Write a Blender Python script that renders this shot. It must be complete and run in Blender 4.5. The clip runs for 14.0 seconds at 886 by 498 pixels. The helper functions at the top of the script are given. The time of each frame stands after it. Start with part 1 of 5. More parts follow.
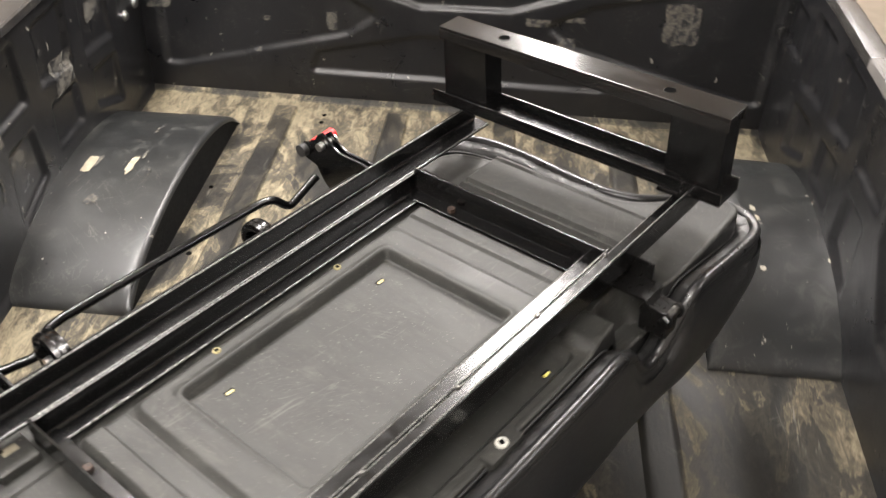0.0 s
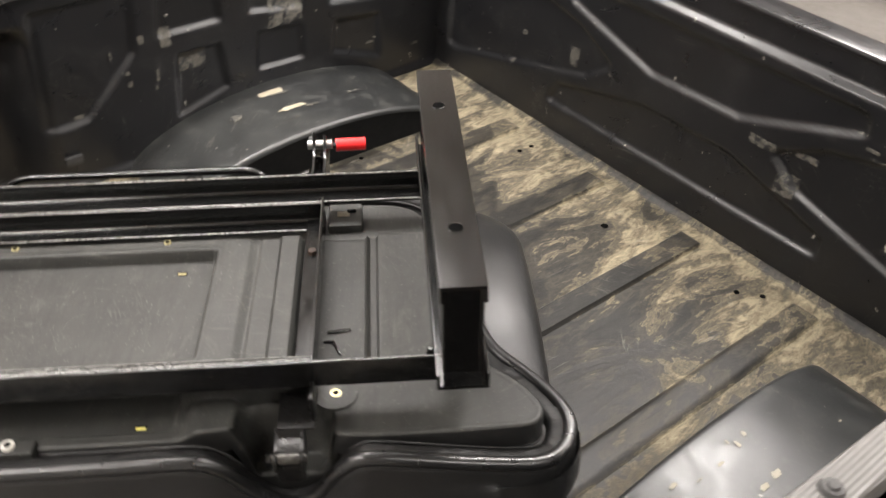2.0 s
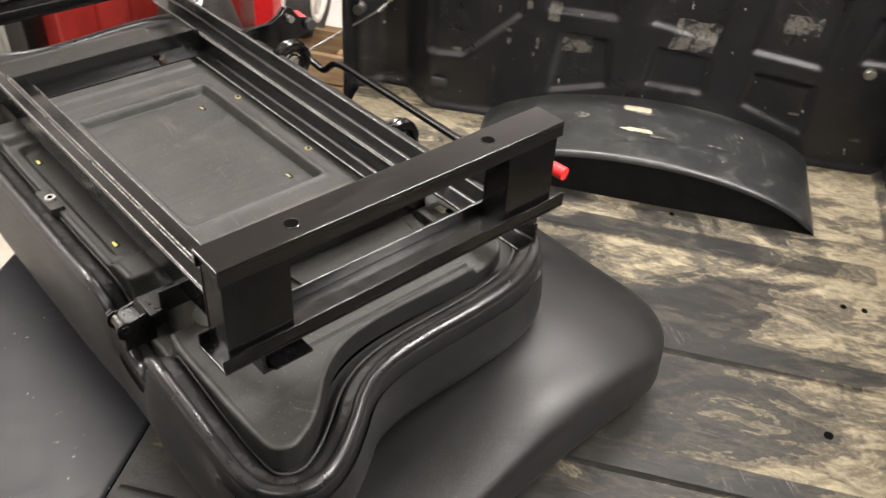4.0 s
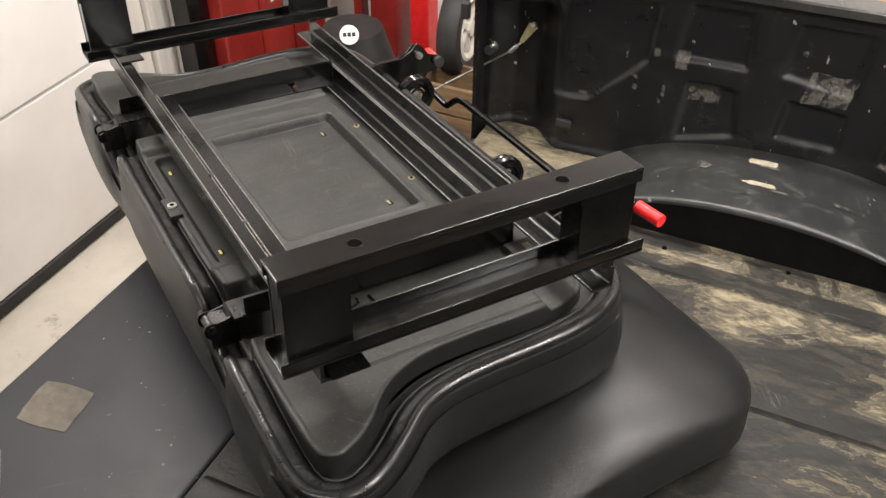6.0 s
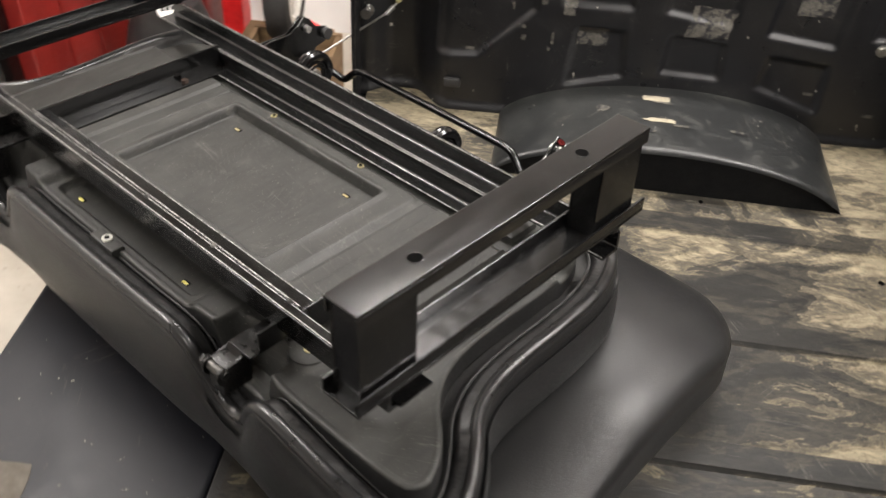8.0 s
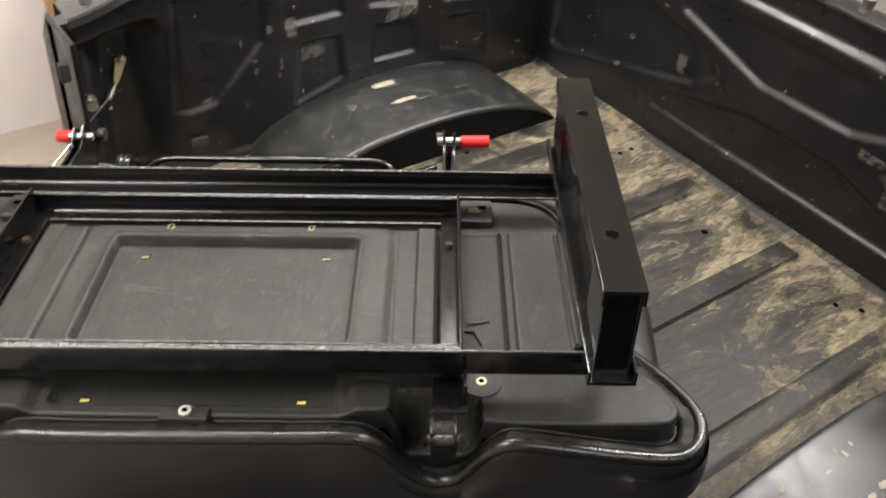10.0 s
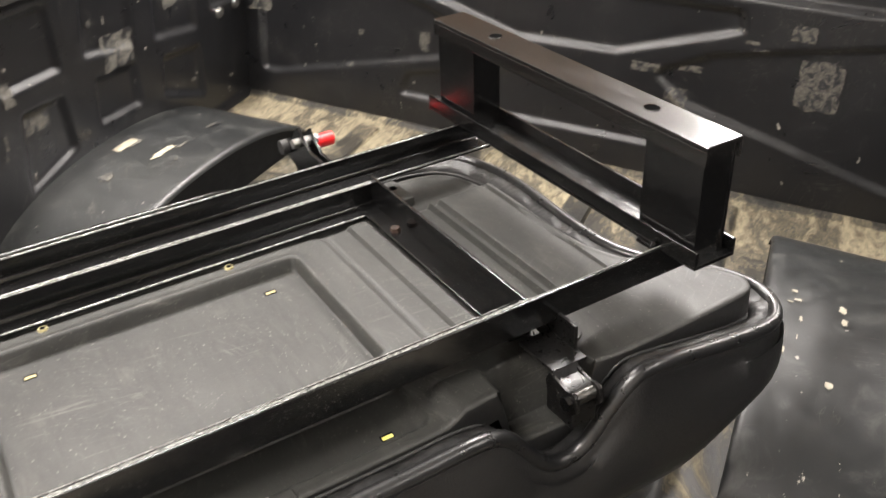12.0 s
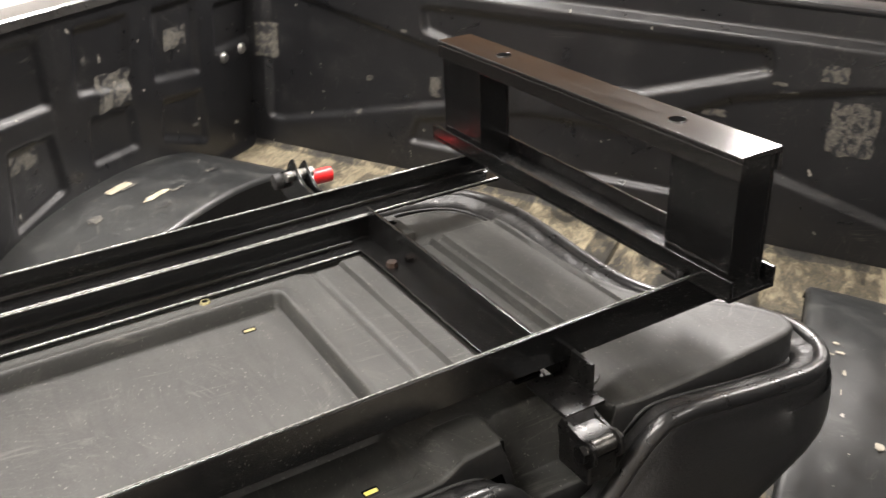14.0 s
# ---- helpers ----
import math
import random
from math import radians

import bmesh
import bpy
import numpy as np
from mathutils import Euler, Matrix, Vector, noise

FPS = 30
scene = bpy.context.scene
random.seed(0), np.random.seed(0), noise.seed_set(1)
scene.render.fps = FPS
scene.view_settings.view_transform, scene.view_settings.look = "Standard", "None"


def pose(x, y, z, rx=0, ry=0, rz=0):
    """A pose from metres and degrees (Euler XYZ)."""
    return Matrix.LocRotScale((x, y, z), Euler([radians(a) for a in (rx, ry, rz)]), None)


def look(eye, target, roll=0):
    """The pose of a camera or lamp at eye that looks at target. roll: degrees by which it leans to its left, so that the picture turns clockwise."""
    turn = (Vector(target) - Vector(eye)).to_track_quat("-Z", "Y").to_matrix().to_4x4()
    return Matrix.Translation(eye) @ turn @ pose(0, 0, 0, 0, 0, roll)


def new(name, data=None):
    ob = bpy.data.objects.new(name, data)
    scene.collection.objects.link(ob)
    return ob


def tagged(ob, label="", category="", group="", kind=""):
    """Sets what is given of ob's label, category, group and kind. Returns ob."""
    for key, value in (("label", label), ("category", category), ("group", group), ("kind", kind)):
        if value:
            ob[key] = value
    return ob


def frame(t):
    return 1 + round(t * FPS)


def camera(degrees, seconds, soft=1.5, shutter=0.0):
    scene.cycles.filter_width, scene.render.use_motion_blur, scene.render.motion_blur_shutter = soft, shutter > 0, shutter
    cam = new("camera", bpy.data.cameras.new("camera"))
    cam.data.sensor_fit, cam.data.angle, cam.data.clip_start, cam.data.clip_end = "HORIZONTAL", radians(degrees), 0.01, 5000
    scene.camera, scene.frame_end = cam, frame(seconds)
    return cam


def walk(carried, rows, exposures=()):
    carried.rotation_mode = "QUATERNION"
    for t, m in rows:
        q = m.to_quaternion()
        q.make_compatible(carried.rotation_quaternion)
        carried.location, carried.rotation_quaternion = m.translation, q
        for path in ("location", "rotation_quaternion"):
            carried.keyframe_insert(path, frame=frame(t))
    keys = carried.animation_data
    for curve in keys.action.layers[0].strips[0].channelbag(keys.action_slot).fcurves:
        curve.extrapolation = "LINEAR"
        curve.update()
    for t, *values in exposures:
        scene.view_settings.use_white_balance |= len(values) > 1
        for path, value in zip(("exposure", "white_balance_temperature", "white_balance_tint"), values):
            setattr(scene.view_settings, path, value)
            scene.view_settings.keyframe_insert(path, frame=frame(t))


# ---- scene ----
cam = camera(52.5, 14.0, shutter=0.4)
PATH = [
    (0, (-2.179, -0.941, 1.141), (-0.572, -0.85, -0.046), 2.9),
    (0.5, (-2.065, -1.253, 1.152), (-0.529, -0.833, -0.058), 3.4),
    (1, (-1.955, -1.502, 1.175), (-0.517, -0.84, -0.048), 3.8),
    (1.5, (-1.742, -1.592, 1.178), (-0.466, -0.644, -0.035), 3.3),
    (2, (-1.531, -1.784, 1.185), (-0.478, -0.626, -0.06), 4.7),
    (2.5, (-1.31, -1.923, 1.189), (-0.631, -0.564, -0.112), 3.9),
    (3, (-1.102, -1.886, 1.185), (-0.729, -0.428, -0.132), 3.0),
    (3.5, (-0.807, -1.893, 1.201), (-0.811, -0.404, -0.133), 4.6),
    (5.8, (-0.541, -1.89, 1.242), (-1.172, -0.49, -0.039), 0.6),
    (6, (-0.541, -1.887, 1.24), (-1.178, -0.489, -0.041), 0.3),
    (6.5, (-0.537, -1.884, 1.239), (-1.165, -0.491, -0.052), 0.7),
    (7, (-0.546, -1.885, 1.243), (-1.123, -0.49, -0.069), 3.0),
    (7.2, (-0.57, -1.891, 1.24), (-1.098, -0.497, -0.094), 3.6),
    (9.3, (-1.618, -1.797, 1.215), (-0.929, -0.509, -0.151), 3.7),
    (9.5, (-1.677, -1.776, 1.213), (-0.899, -0.534, -0.149), 4.4),
    (10, (-1.672, -1.732, 1.232), (-0.703, -0.534, -0.044), 5.9),
    (10.5, (-1.674, -1.692, 1.231), (-0.598, -0.543, -0.004), 4.3),
    (11, (-1.695, -1.633, 1.157), (-0.563, -0.561, -0.095), 4.5),
    (11.5, (-1.919, -1.454, 1.097), (-0.543, -0.662, -0.119), 2.1),
    (12, (-1.914, -1.314, 0.952), (-0.333, -0.706, -0.112), 2.9),
    (12.5, (-1.882, -1.28, 0.872), (-0.152, -0.782, 0.001), 1.5),
    (13, (-1.86, -1.285, 0.854), (-0.112, -0.796, 0.015), 1.1),
    (13.5, (-1.852, -1.289, 0.851), (-0.13, -0.756, -0.015), 1.6),
    (14, (-1.832, -1.307, 0.852), (-0.195, -0.623, -0.072), 2.5),
]
EXPOSURE = [(0, 0.12), (1, 0.18), (2, 0.0), (2.5, -0.24), (3, -0.02), (3.5, 0.1), (5.8, -0.40), (7.2, -0.40), (9.3, 0.0), (9.5, 0.0), (10, -0.3), (10.5, -0.50), (11, -0.28), (11.5, 0.24), (12, 0.36), (12.5, 0.26), (14, 0.22)]
walk(cam, [(t, look(eye, target, roll)) for t, eye, target, roll in PATH], EXPOSURE)

# ---- world and lamps ----
world = bpy.data.worlds.new("world")
scene.world = world
world.use_nodes = True
world.node_tree.nodes["Background"].inputs[0].default_value = (1.0, 0.96, 0.92, 1)
world.node_tree.nodes["Background"].inputs[1].default_value = 0.03

GROUND_Z = -0.70
CEIL_Z = 1.95


# ---- materials ----
def mat_new(name):
    m = bpy.data.materials.new(name)
    m.use_nodes = True
    return m, m.node_tree.nodes, m.node_tree.links, m.node_tree.nodes["Principled BSDF"]


def noise_node(nodes, links, scale, detail=4.0, rough=0.55, stretch=None, coord="Object", distort=0.0):
    tc = nodes.new("ShaderNodeTexCoord")
    mp = nodes.new("ShaderNodeMapping")
    links.new(tc.outputs[coord], mp.inputs[0])
    if stretch:
        mp.inputs["Scale"].default_value = stretch
    n = nodes.new("ShaderNodeTexNoise")
    links.new(mp.outputs[0], n.inputs["Vector"])
    n.inputs["Scale"].default_value = scale
    n.inputs["Detail"].default_value = detail
    n.inputs["Roughness"].default_value = rough
    n.inputs["Distortion"].default_value = distort
    return n


def ramp_node(nodes, links, source, stops):
    r = nodes.new("ShaderNodeValToRGB")
    links.new(source, r.inputs[0])
    while len(r.color_ramp.elements) < len(stops):
        r.color_ramp.elements.new(0.5)
    for e, (p, c) in zip(r.color_ramp.elements, stops):
        e.position = p
        e.color = (c, c, c, 1) if isinstance(c, (int, float)) else (*c, 1)
    return r


def mix_color(nodes, links, fac, a, b):
    mx = nodes.new("ShaderNodeMix")
    mx.data_type = "RGBA"
    if fac is not None:
        links.new(fac, mx.inputs[0])
    for socket, v in ((mx.inputs[6], a), (mx.inputs[7], b)):
        if isinstance(v, tuple):
            socket.default_value = (*v, 1)
        else:
            links.new(v, socket)
    return mx.outputs[2]


def bump_node(nodes, links, bsdf, height, strength, distance=0.002):
    b = nodes.new("ShaderNodeBump")
    b.inputs["Strength"].default_value = strength
    b.inputs["Distance"].default_value = distance
    links.new(height, b.inputs["Height"])
    links.new(b.outputs[0], bsdf.inputs["Normal"])
    return b


def scratch_mask(nodes, links, angle, scale, thin, cover, plane="xy"):
    """Thin broken scratches in one direction: a stretched noise cut at its middle, shown only where a broad noise allows."""
    tc = nodes.new("ShaderNodeTexCoord")
    mp = nodes.new("ShaderNodeMapping")
    links.new(tc.outputs["Object"], mp.inputs[0])
    mp.inputs["Rotation"].default_value = {"xy": (0, 0, radians(angle)), "xz": (0, radians(angle), 0), "yz": (radians(angle), 0, 0)}[plane]
    mp2 = nodes.new("ShaderNodeMapping")
    links.new(mp.outputs[0], mp2.inputs[0])
    mp2.inputs["Scale"].default_value = {"xy": (0.07, 1, 1), "xz": (0.07, 1, 1), "yz": (1, 0.07, 1)}[plane]
    n = nodes.new("ShaderNodeTexNoise")
    links.new(mp2.outputs[0], n.inputs["Vector"])
    n.inputs["Scale"].default_value = scale
    n.inputs["Detail"].default_value = 3.0
    line = ramp_node(nodes, links, n.outputs[0], ((0.5 - thin, 0.0), (0.5, 1.0), (0.5 + thin, 0.0)))
    broad = nodes.new("ShaderNodeTexNoise")
    links.new(mp.outputs[0], broad.inputs["Vector"])
    broad.inputs["Scale"].default_value = 7.0 + angle * 0.03
    broad.inputs["Detail"].default_value = 3.0
    gate = ramp_node(nodes, links, broad.outputs[0], ((cover, 0.0), (cover + 0.10, 1.0)))
    mul = nodes.new("ShaderNodeMath")
    mul.operation = "MULTIPLY"
    links.new(line.outputs[0], mul.inputs[0])
    links.new(gate.outputs[0], mul.inputs[1])
    return mul.outputs[0]


def combine(nodes, links, sockets):
    total = sockets[0]
    for k in sockets[1:]:
        ma = nodes.new("ShaderNodeMath")
        ma.operation = "MAXIMUM"
        links.new(total, ma.inputs[0])
        links.new(k, ma.inputs[1])
        total = ma.outputs[0]
    return total


def surface(name, dark, light, scale, rough, bump=0.15, stretch=None, metal=0.0, detail=5.0, bump_scale=None, coat=0.0, dist=0.002):
    """A worn surface: two colours by a broad noise, gloss that varies, fine relief."""
    m, nodes, links, bsdf = mat_new(name)
    n1 = noise_node(nodes, links, scale, detail, 0.6, stretch)
    n2 = noise_node(nodes, links, bump_scale or scale * 12, 3.0, 0.6, stretch)
    c = ramp_node(nodes, links, n1.outputs[0], ((0.35, dark), (0.7, light)))
    links.new(c.outputs[0], bsdf.inputs["Base Color"])
    r = ramp_node(nodes, links, n2.outputs[0], ((0.3, rough[0]), (0.7, rough[1])))
    links.new(r.outputs[0], bsdf.inputs["Roughness"])
    bsdf.inputs["Metallic"].default_value = metal
    bsdf.inputs["Coat Weight"].default_value = coat
    bsdf.inputs["Coat Roughness"].default_value = 0.12
    if bump:
        bump_node(nodes, links, bsdf, n2.outputs[0], bump, dist)
    return m


def dust_specks(m, reach):
    """Fine pale dust and grinding specks over a dark enamel, in drifting patches."""
    nodes, links = m.node_tree.nodes, m.node_tree.links
    bsdf = nodes["Principled BSDF"]
    under = bsdf.inputs["Base Color"].links[0].from_socket
    gloss = bsdf.inputs["Roughness"].links[0].from_socket
    fine = noise_node(nodes, links, 520, 2, 0.6)
    drift = noise_node(nodes, links, 11, 4, 0.6)
    add = nodes.new("ShaderNodeMath")
    add.operation = "MULTIPLY_ADD"
    add.inputs[1].default_value = 0.16
    links.new(drift.outputs[0], add.inputs[0])
    links.new(fine.outputs[0], add.inputs[2])
    mask = ramp_node(nodes, links, add.outputs[0], ((reach + 0.110, 0.0), (reach + 0.170, 0.40)))
    links.new(mix_color(nodes, links, mask.outputs[0], under, (0.16, 0.155, 0.14)), bsdf.inputs["Base Color"])
    links.new(mix_color(nodes, links, mask.outputs[0], gloss, (0.6, 0.6, 0.6)), bsdf.inputs["Roughness"])


STEEL = surface("black_enamel_steel", (0.0021, 0.0021, 0.0022), (0.0038, 0.0037, 0.0036), 5, (0.14, 0.26), 0.10, bump_scale=70, dist=0.0008)
DULL_STEEL = surface("dull_black_steel", (0.0030, 0.0029, 0.0028), (0.0065, 0.0062, 0.0060), 30, (0.24, 0.40), 0.2, bump_scale=160, dist=0.0006)
PLATE = surface("brushed_black_plate", (0.0045, 0.0043, 0.0042), (0.009, 0.0083, 0.0077), 7, (0.13, 0.21), 0.035, bump_scale=80, stretch=(1, 0.12, 1), dist=0.0006)
DULL_STEEL.node_tree.nodes["Principled BSDF"].inputs["Specular IOR Level"].default_value = 0.25
for enamel, reach in ((STEEL, 0.66), (PLATE, 0.69), (DULL_STEEL, 0.64)):
    dust_specks(enamel, reach)
VINYL_DARK, VINYL_LIGHT = (0.0092, 0.0092, 0.0093), (0.0150, 0.0149, 0.0147)
WELD = surface("dull_weld_steel", (0.06, 0.058, 0.055), (0.16, 0.155, 0.145), 90, (0.3, 0.5), 0.1, metal=0.8)
RUST_BOLT = surface("rusty_bolt_steel", (0.010, 0.009, 0.008), (0.065, 0.034, 0.020), 160, (0.45, 0.65), 0.2, metal=0.3)
EDGE_GLINT = surface("pale_edge_glint", (0.030, 0.030, 0.029), (0.46, 0.455, 0.435), 230, (0.30, 0.48), 0.15, metal=0.7)
WORN_CHROME = surface("worn_zinc", (0.035, 0.034, 0.032), (0.12, 0.116, 0.108), 130, (0.32, 0.48), 0.1, metal=1.0)
RAIL_GLOSS = surface("dark_gloss_rail", (0.024, 0.023, 0.022), (0.045, 0.043, 0.040), 9, (0.16, 0.28), 0.05, bump_scale=60, coat=0.5)
CHROME = surface("bright_zinc", (0.5, 0.5, 0.48), (0.72, 0.71, 0.68), 40, (0.24, 0.42), 0.08, metal=1.0)
BRASS = surface("yellow_zinc", (0.30, 0.26, 0.13), (0.46, 0.41, 0.22), 60, (0.25, 0.4), 0.05, metal=0.6)
YELLOW = surface("yellow_tag", (0.70, 0.62, 0.12), (0.85, 0.78, 0.30), 90, (0.4, 0.55), 0.05)
RED_GRIP = surface("red_vinyl_grip", (0.62, 0.012, 0.014), (0.78, 0.03, 0.03), 30, (0.32, 0.45), 0.05)
RED_PAINT = surface("red_paint", (0.17, 0.010, 0.008), (0.27, 0.022, 0.016), 6, (0.3, 0.5), 0.06)
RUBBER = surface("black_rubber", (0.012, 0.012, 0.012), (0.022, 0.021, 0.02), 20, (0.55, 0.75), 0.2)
WHITE_DOOR = surface("white_door_paint", (0.74, 0.72, 0.69), (0.82, 0.80, 0.77), 3, (0.4, 0.55), 0.10, bump_scale=60)
WHITE_WALL = surface("white_wall_paint", (0.77, 0.76, 0.74), (0.85, 0.84, 0.82), 2, (0.6, 0.8), 0.08, bump_scale=80)
DIM_WALL = surface("dark_unseen_wall", (0.035, 0.032, 0.029), (0.055, 0.051, 0.046), 2, (0.7, 0.85), 0.06, bump_scale=60)
CEILING_PAINT = surface("ceiling_board", (0.34, 0.32, 0.295), (0.42, 0.40, 0.37), 2, (0.7, 0.85), 0.05)
JAMB = surface("grey_white_jamb", (0.48, 0.46, 0.42), (0.66, 0.63, 0.58), 12, (0.45, 0.65), 0.1, stretch=(1, 1, 0.1))
CARTON = surface("brown_board", (0.36, 0.19, 0.08), (0.48, 0.27, 0.13), 5, (0.7, 0.85), 0.1)
CAB_TAUPE = surface("taupe_cab_paint", (0.060, 0.054, 0.047), (0.085, 0.077, 0.068), 4, (0.3, 0.5), 0.04)
CAB_PAINT = surface("dark_cab_paint", (0.022, 0.020, 0.019), (0.034, 0.031, 0.028), 4, (0.3, 0.5), 0.04)
RAIL_CAP = surface("textured_rail_cap", (0.045, 0.044, 0.043), (0.075, 0.073, 0.07), 40, (0.5, 0.7), 0.5, bump_scale=500)
WHEEL_WHITE = surface("white_wheel_plastic", (0.5, 0.48, 0.44), (0.68, 0.66, 0.6), 20, (0.4, 0.6), 0.1)
PALE_RING = surface("pale_zinc_ring", (0.46, 0.45, 0.41), (0.60, 0.59, 0.54), 90, (0.35, 0.5), 0.05)
PALE = surface("pale_tape", (0.20, 0.175, 0.125), (0.29, 0.26, 0.19), 60, (0.7, 0.9), 0.2, bump_scale=300)
PALE_NICK = surface("pale_nick", (0.24, 0.22, 0.17), (0.36, 0.335, 0.27), 60, (0.7, 0.9), 0.2, bump_scale=300)


def make_residue():
    """Torn sticker residue on black paint: ragged islands of dull tan over the paint below."""
    m, nodes, links, bsdf = mat_new("flaked_residue")
    big = noise_node(nodes, links, 55, 5, 0.62, distort=0.6)
    mask = ramp_node(nodes, links, big.outputs[0], ((0.45, 0.0), (0.50, 1.0)))
    tone = noise_node(nodes, links, 140, 3)
    tan = ramp_node(nodes, links, tone.outputs[0], ((0.3, (0.040, 0.0375, 0.0312)), (0.7, (0.092, 0.085, 0.0695))))
    links.new(mix_color(nodes, links, mask.outputs[0], (0.014, 0.014, 0.015), tan.outputs[0]), bsdf.inputs["Base Color"])
    r = ramp_node(nodes, links, mask.outputs[0], ((0.0, 0.38), (1.0, 0.8)))
    links.new(r.outputs[0], bsdf.inputs["Roughness"])
    return m


GREY_CHIP = make_residue()
MATTE_FACE = surface("matte_black_inner", (0.0035, 0.0035, 0.0036), (0.0065, 0.0063, 0.0060), 40, (0.78, 0.95), 0.3, bump_scale=240)
MATTE_FACE.node_tree.nodes["Principled BSDF"].inputs["Specular IOR Level"].default_value = 0.12
HOLE = surface("deep_hole", (0.003, 0.003, 0.003), (0.005, 0.005, 0.005), 20, (0.8, 0.95), 0)
HOLE.node_tree.nodes["Principled BSDF"].inputs["Specular IOR Level"].default_value = 0.0


def make_wood():
    m, nodes, links, bsdf = mat_new("pale_pine")
    n = noise_node(nodes, links, 7, 6, 0.6, (1, 1, 9))
    c = ramp_node(nodes, links, n.outputs[0], ((0.3, (0.10, 0.060, 0.028)), (0.7, (0.20, 0.128, 0.062))))
    links.new(c.outputs[0], bsdf.inputs["Base Color"])
    bsdf.inputs["Roughness"].default_value = 0.7
    bump_node(nodes, links, bsdf, n.outputs[0], 0.2)
    return m


WOOD = make_wood()


def make_vinyl():
    m, nodes, links, bsdf = mat_new("black_grained_vinyl")
    tc = nodes.new("ShaderNodeTexCoord")
    v = nodes.new("ShaderNodeTexVoronoi")
    v.feature = "DISTANCE_TO_EDGE"
    v.inputs["Scale"].default_value = 270
    v.inputs["Randomness"].default_value = 1.0
    wob = noise_node(nodes, links, 60, 2)
    add = nodes.new("ShaderNodeMixRGB")
    add.blend_type = "ADD"
    add.inputs[0].default_value = 0.02
    links.new(tc.outputs["Object"], add.inputs[1])
    links.new(wob.outputs["Color"], add.inputs[2])
    links.new(add.outputs[0], v.inputs["Vector"])
    edge = ramp_node(nodes, links, v.outputs["Distance"], ((0.0, 0.0), (0.12, 1.0)))
    broad = noise_node(nodes, links, 6, 4)
    c = ramp_node(nodes, links, broad.outputs[0], ((0.35, VINYL_DARK), (0.7, VINYL_LIGHT)))
    links.new(c.outputs[0], bsdf.inputs["Base Color"])
    r = ramp_node(nodes, links, broad.outputs[0], ((0.3, 0.32), (0.7, 0.42)))
    links.new(r.outputs[0], bsdf.inputs["Roughness"])
    bsdf.inputs["Specular IOR Level"].default_value = 0.40
    bump_node(nodes, links, bsdf, edge.outputs[0], 0.24, 0.0008)
    return m


VINYL = make_vinyl()
PIPING = surface("gathered_black_vinyl", (0.006, 0.006, 0.006), (0.018, 0.0175, 0.0168), 70, (0.34, 0.54), 0.4, bump_scale=200, dist=0.0014)
ROLL = surface("rolled_black_vinyl", (0.0075, 0.0075, 0.0077), (0.012, 0.012, 0.0120), 20, (0.26, 0.36), 0.06, bump_scale=70, dist=0.0008)


def make_pan():
    """Moulded black plastic, scuffed: pale scratches in several directions, dust in patches, fine grain."""
    m, nodes, links, bsdf = mat_new("scuffed_black_plastic")
    bloom = noise_node(nodes, links, 5, 6, 0.65)
    base = ramp_node(nodes, links, bloom.outputs[0], ((0.3, (0.0182, 0.0184, 0.0168)), (0.72, (0.0362, 0.0364, 0.0330))))
    dust = noise_node(nodes, links, 17, 6, 0.75, (1.0, 0.45, 1), distort=0.9)
    haze = ramp_node(nodes, links, dust.outputs[0], ((0.54, 0.0), (0.74, 0.55)))
    tone = mix_color(nodes, links, haze.outputs[0], base.outputs[0], (0.085, 0.082, 0.074))
    streak = noise_node(nodes, links, 75, 4, 0.7, (1.0, 0.10, 1))
    rubbed = ramp_node(nodes, links, streak.outputs[0], ((0.34, 0.42), (0.52, 0.0)))
    tone = mix_color(nodes, links, rubbed.outputs[0], tone, (0.014, 0.0138, 0.0132))
    marks = combine(nodes, links, [scratch_mask(nodes, links, a, sc, 0.010, cv) for a, sc, cv in ((8, 38, 0.54), (68, 70, 0.58), (-32, 50, 0.58), (97, 90, 0.57), (25, 130, 0.56))])
    soft = nodes.new("ShaderNodeMath")
    soft.operation = "MULTIPLY"
    soft.inputs[1].default_value = 0.18
    links.new(marks, soft.inputs[0])
    tone = mix_color(nodes, links, soft.outputs[0], tone, (0.20, 0.19, 0.17))
    speck = noise_node(nodes, links, 330, 1, 0.5)
    dots = ramp_node(nodes, links, speck.outputs[0], ((0.715, 0.0), (0.75, 0.55)))
    tone = mix_color(nodes, links, dots.outputs[0], tone, (0.18, 0.17, 0.15))
    links.new(tone, bsdf.inputs["Base Color"])
    fine = noise_node(nodes, links, 420, 2)
    r = ramp_node(nodes, links, dust.outputs[0], ((0.3, 0.42), (0.7, 0.62)))
    links.new(r.outputs[0], bsdf.inputs["Roughness"])
    bsdf.inputs["Specular IOR Level"].default_value = 0.34
    bump_node(nodes, links, bsdf, fine.outputs[0], 0.32, 0.0007)
    return m


PAN = make_pan()
# near-black copy of the pan plastic; its tone paints shade on the flank
FLANK = surface("shaded_pan_plastic", (0.0060, 0.0060, 0.0058), (0.0110, 0.0108, 0.0102), 25, (0.45, 0.60), 0.1, bump_scale=200, dist=0.0006)


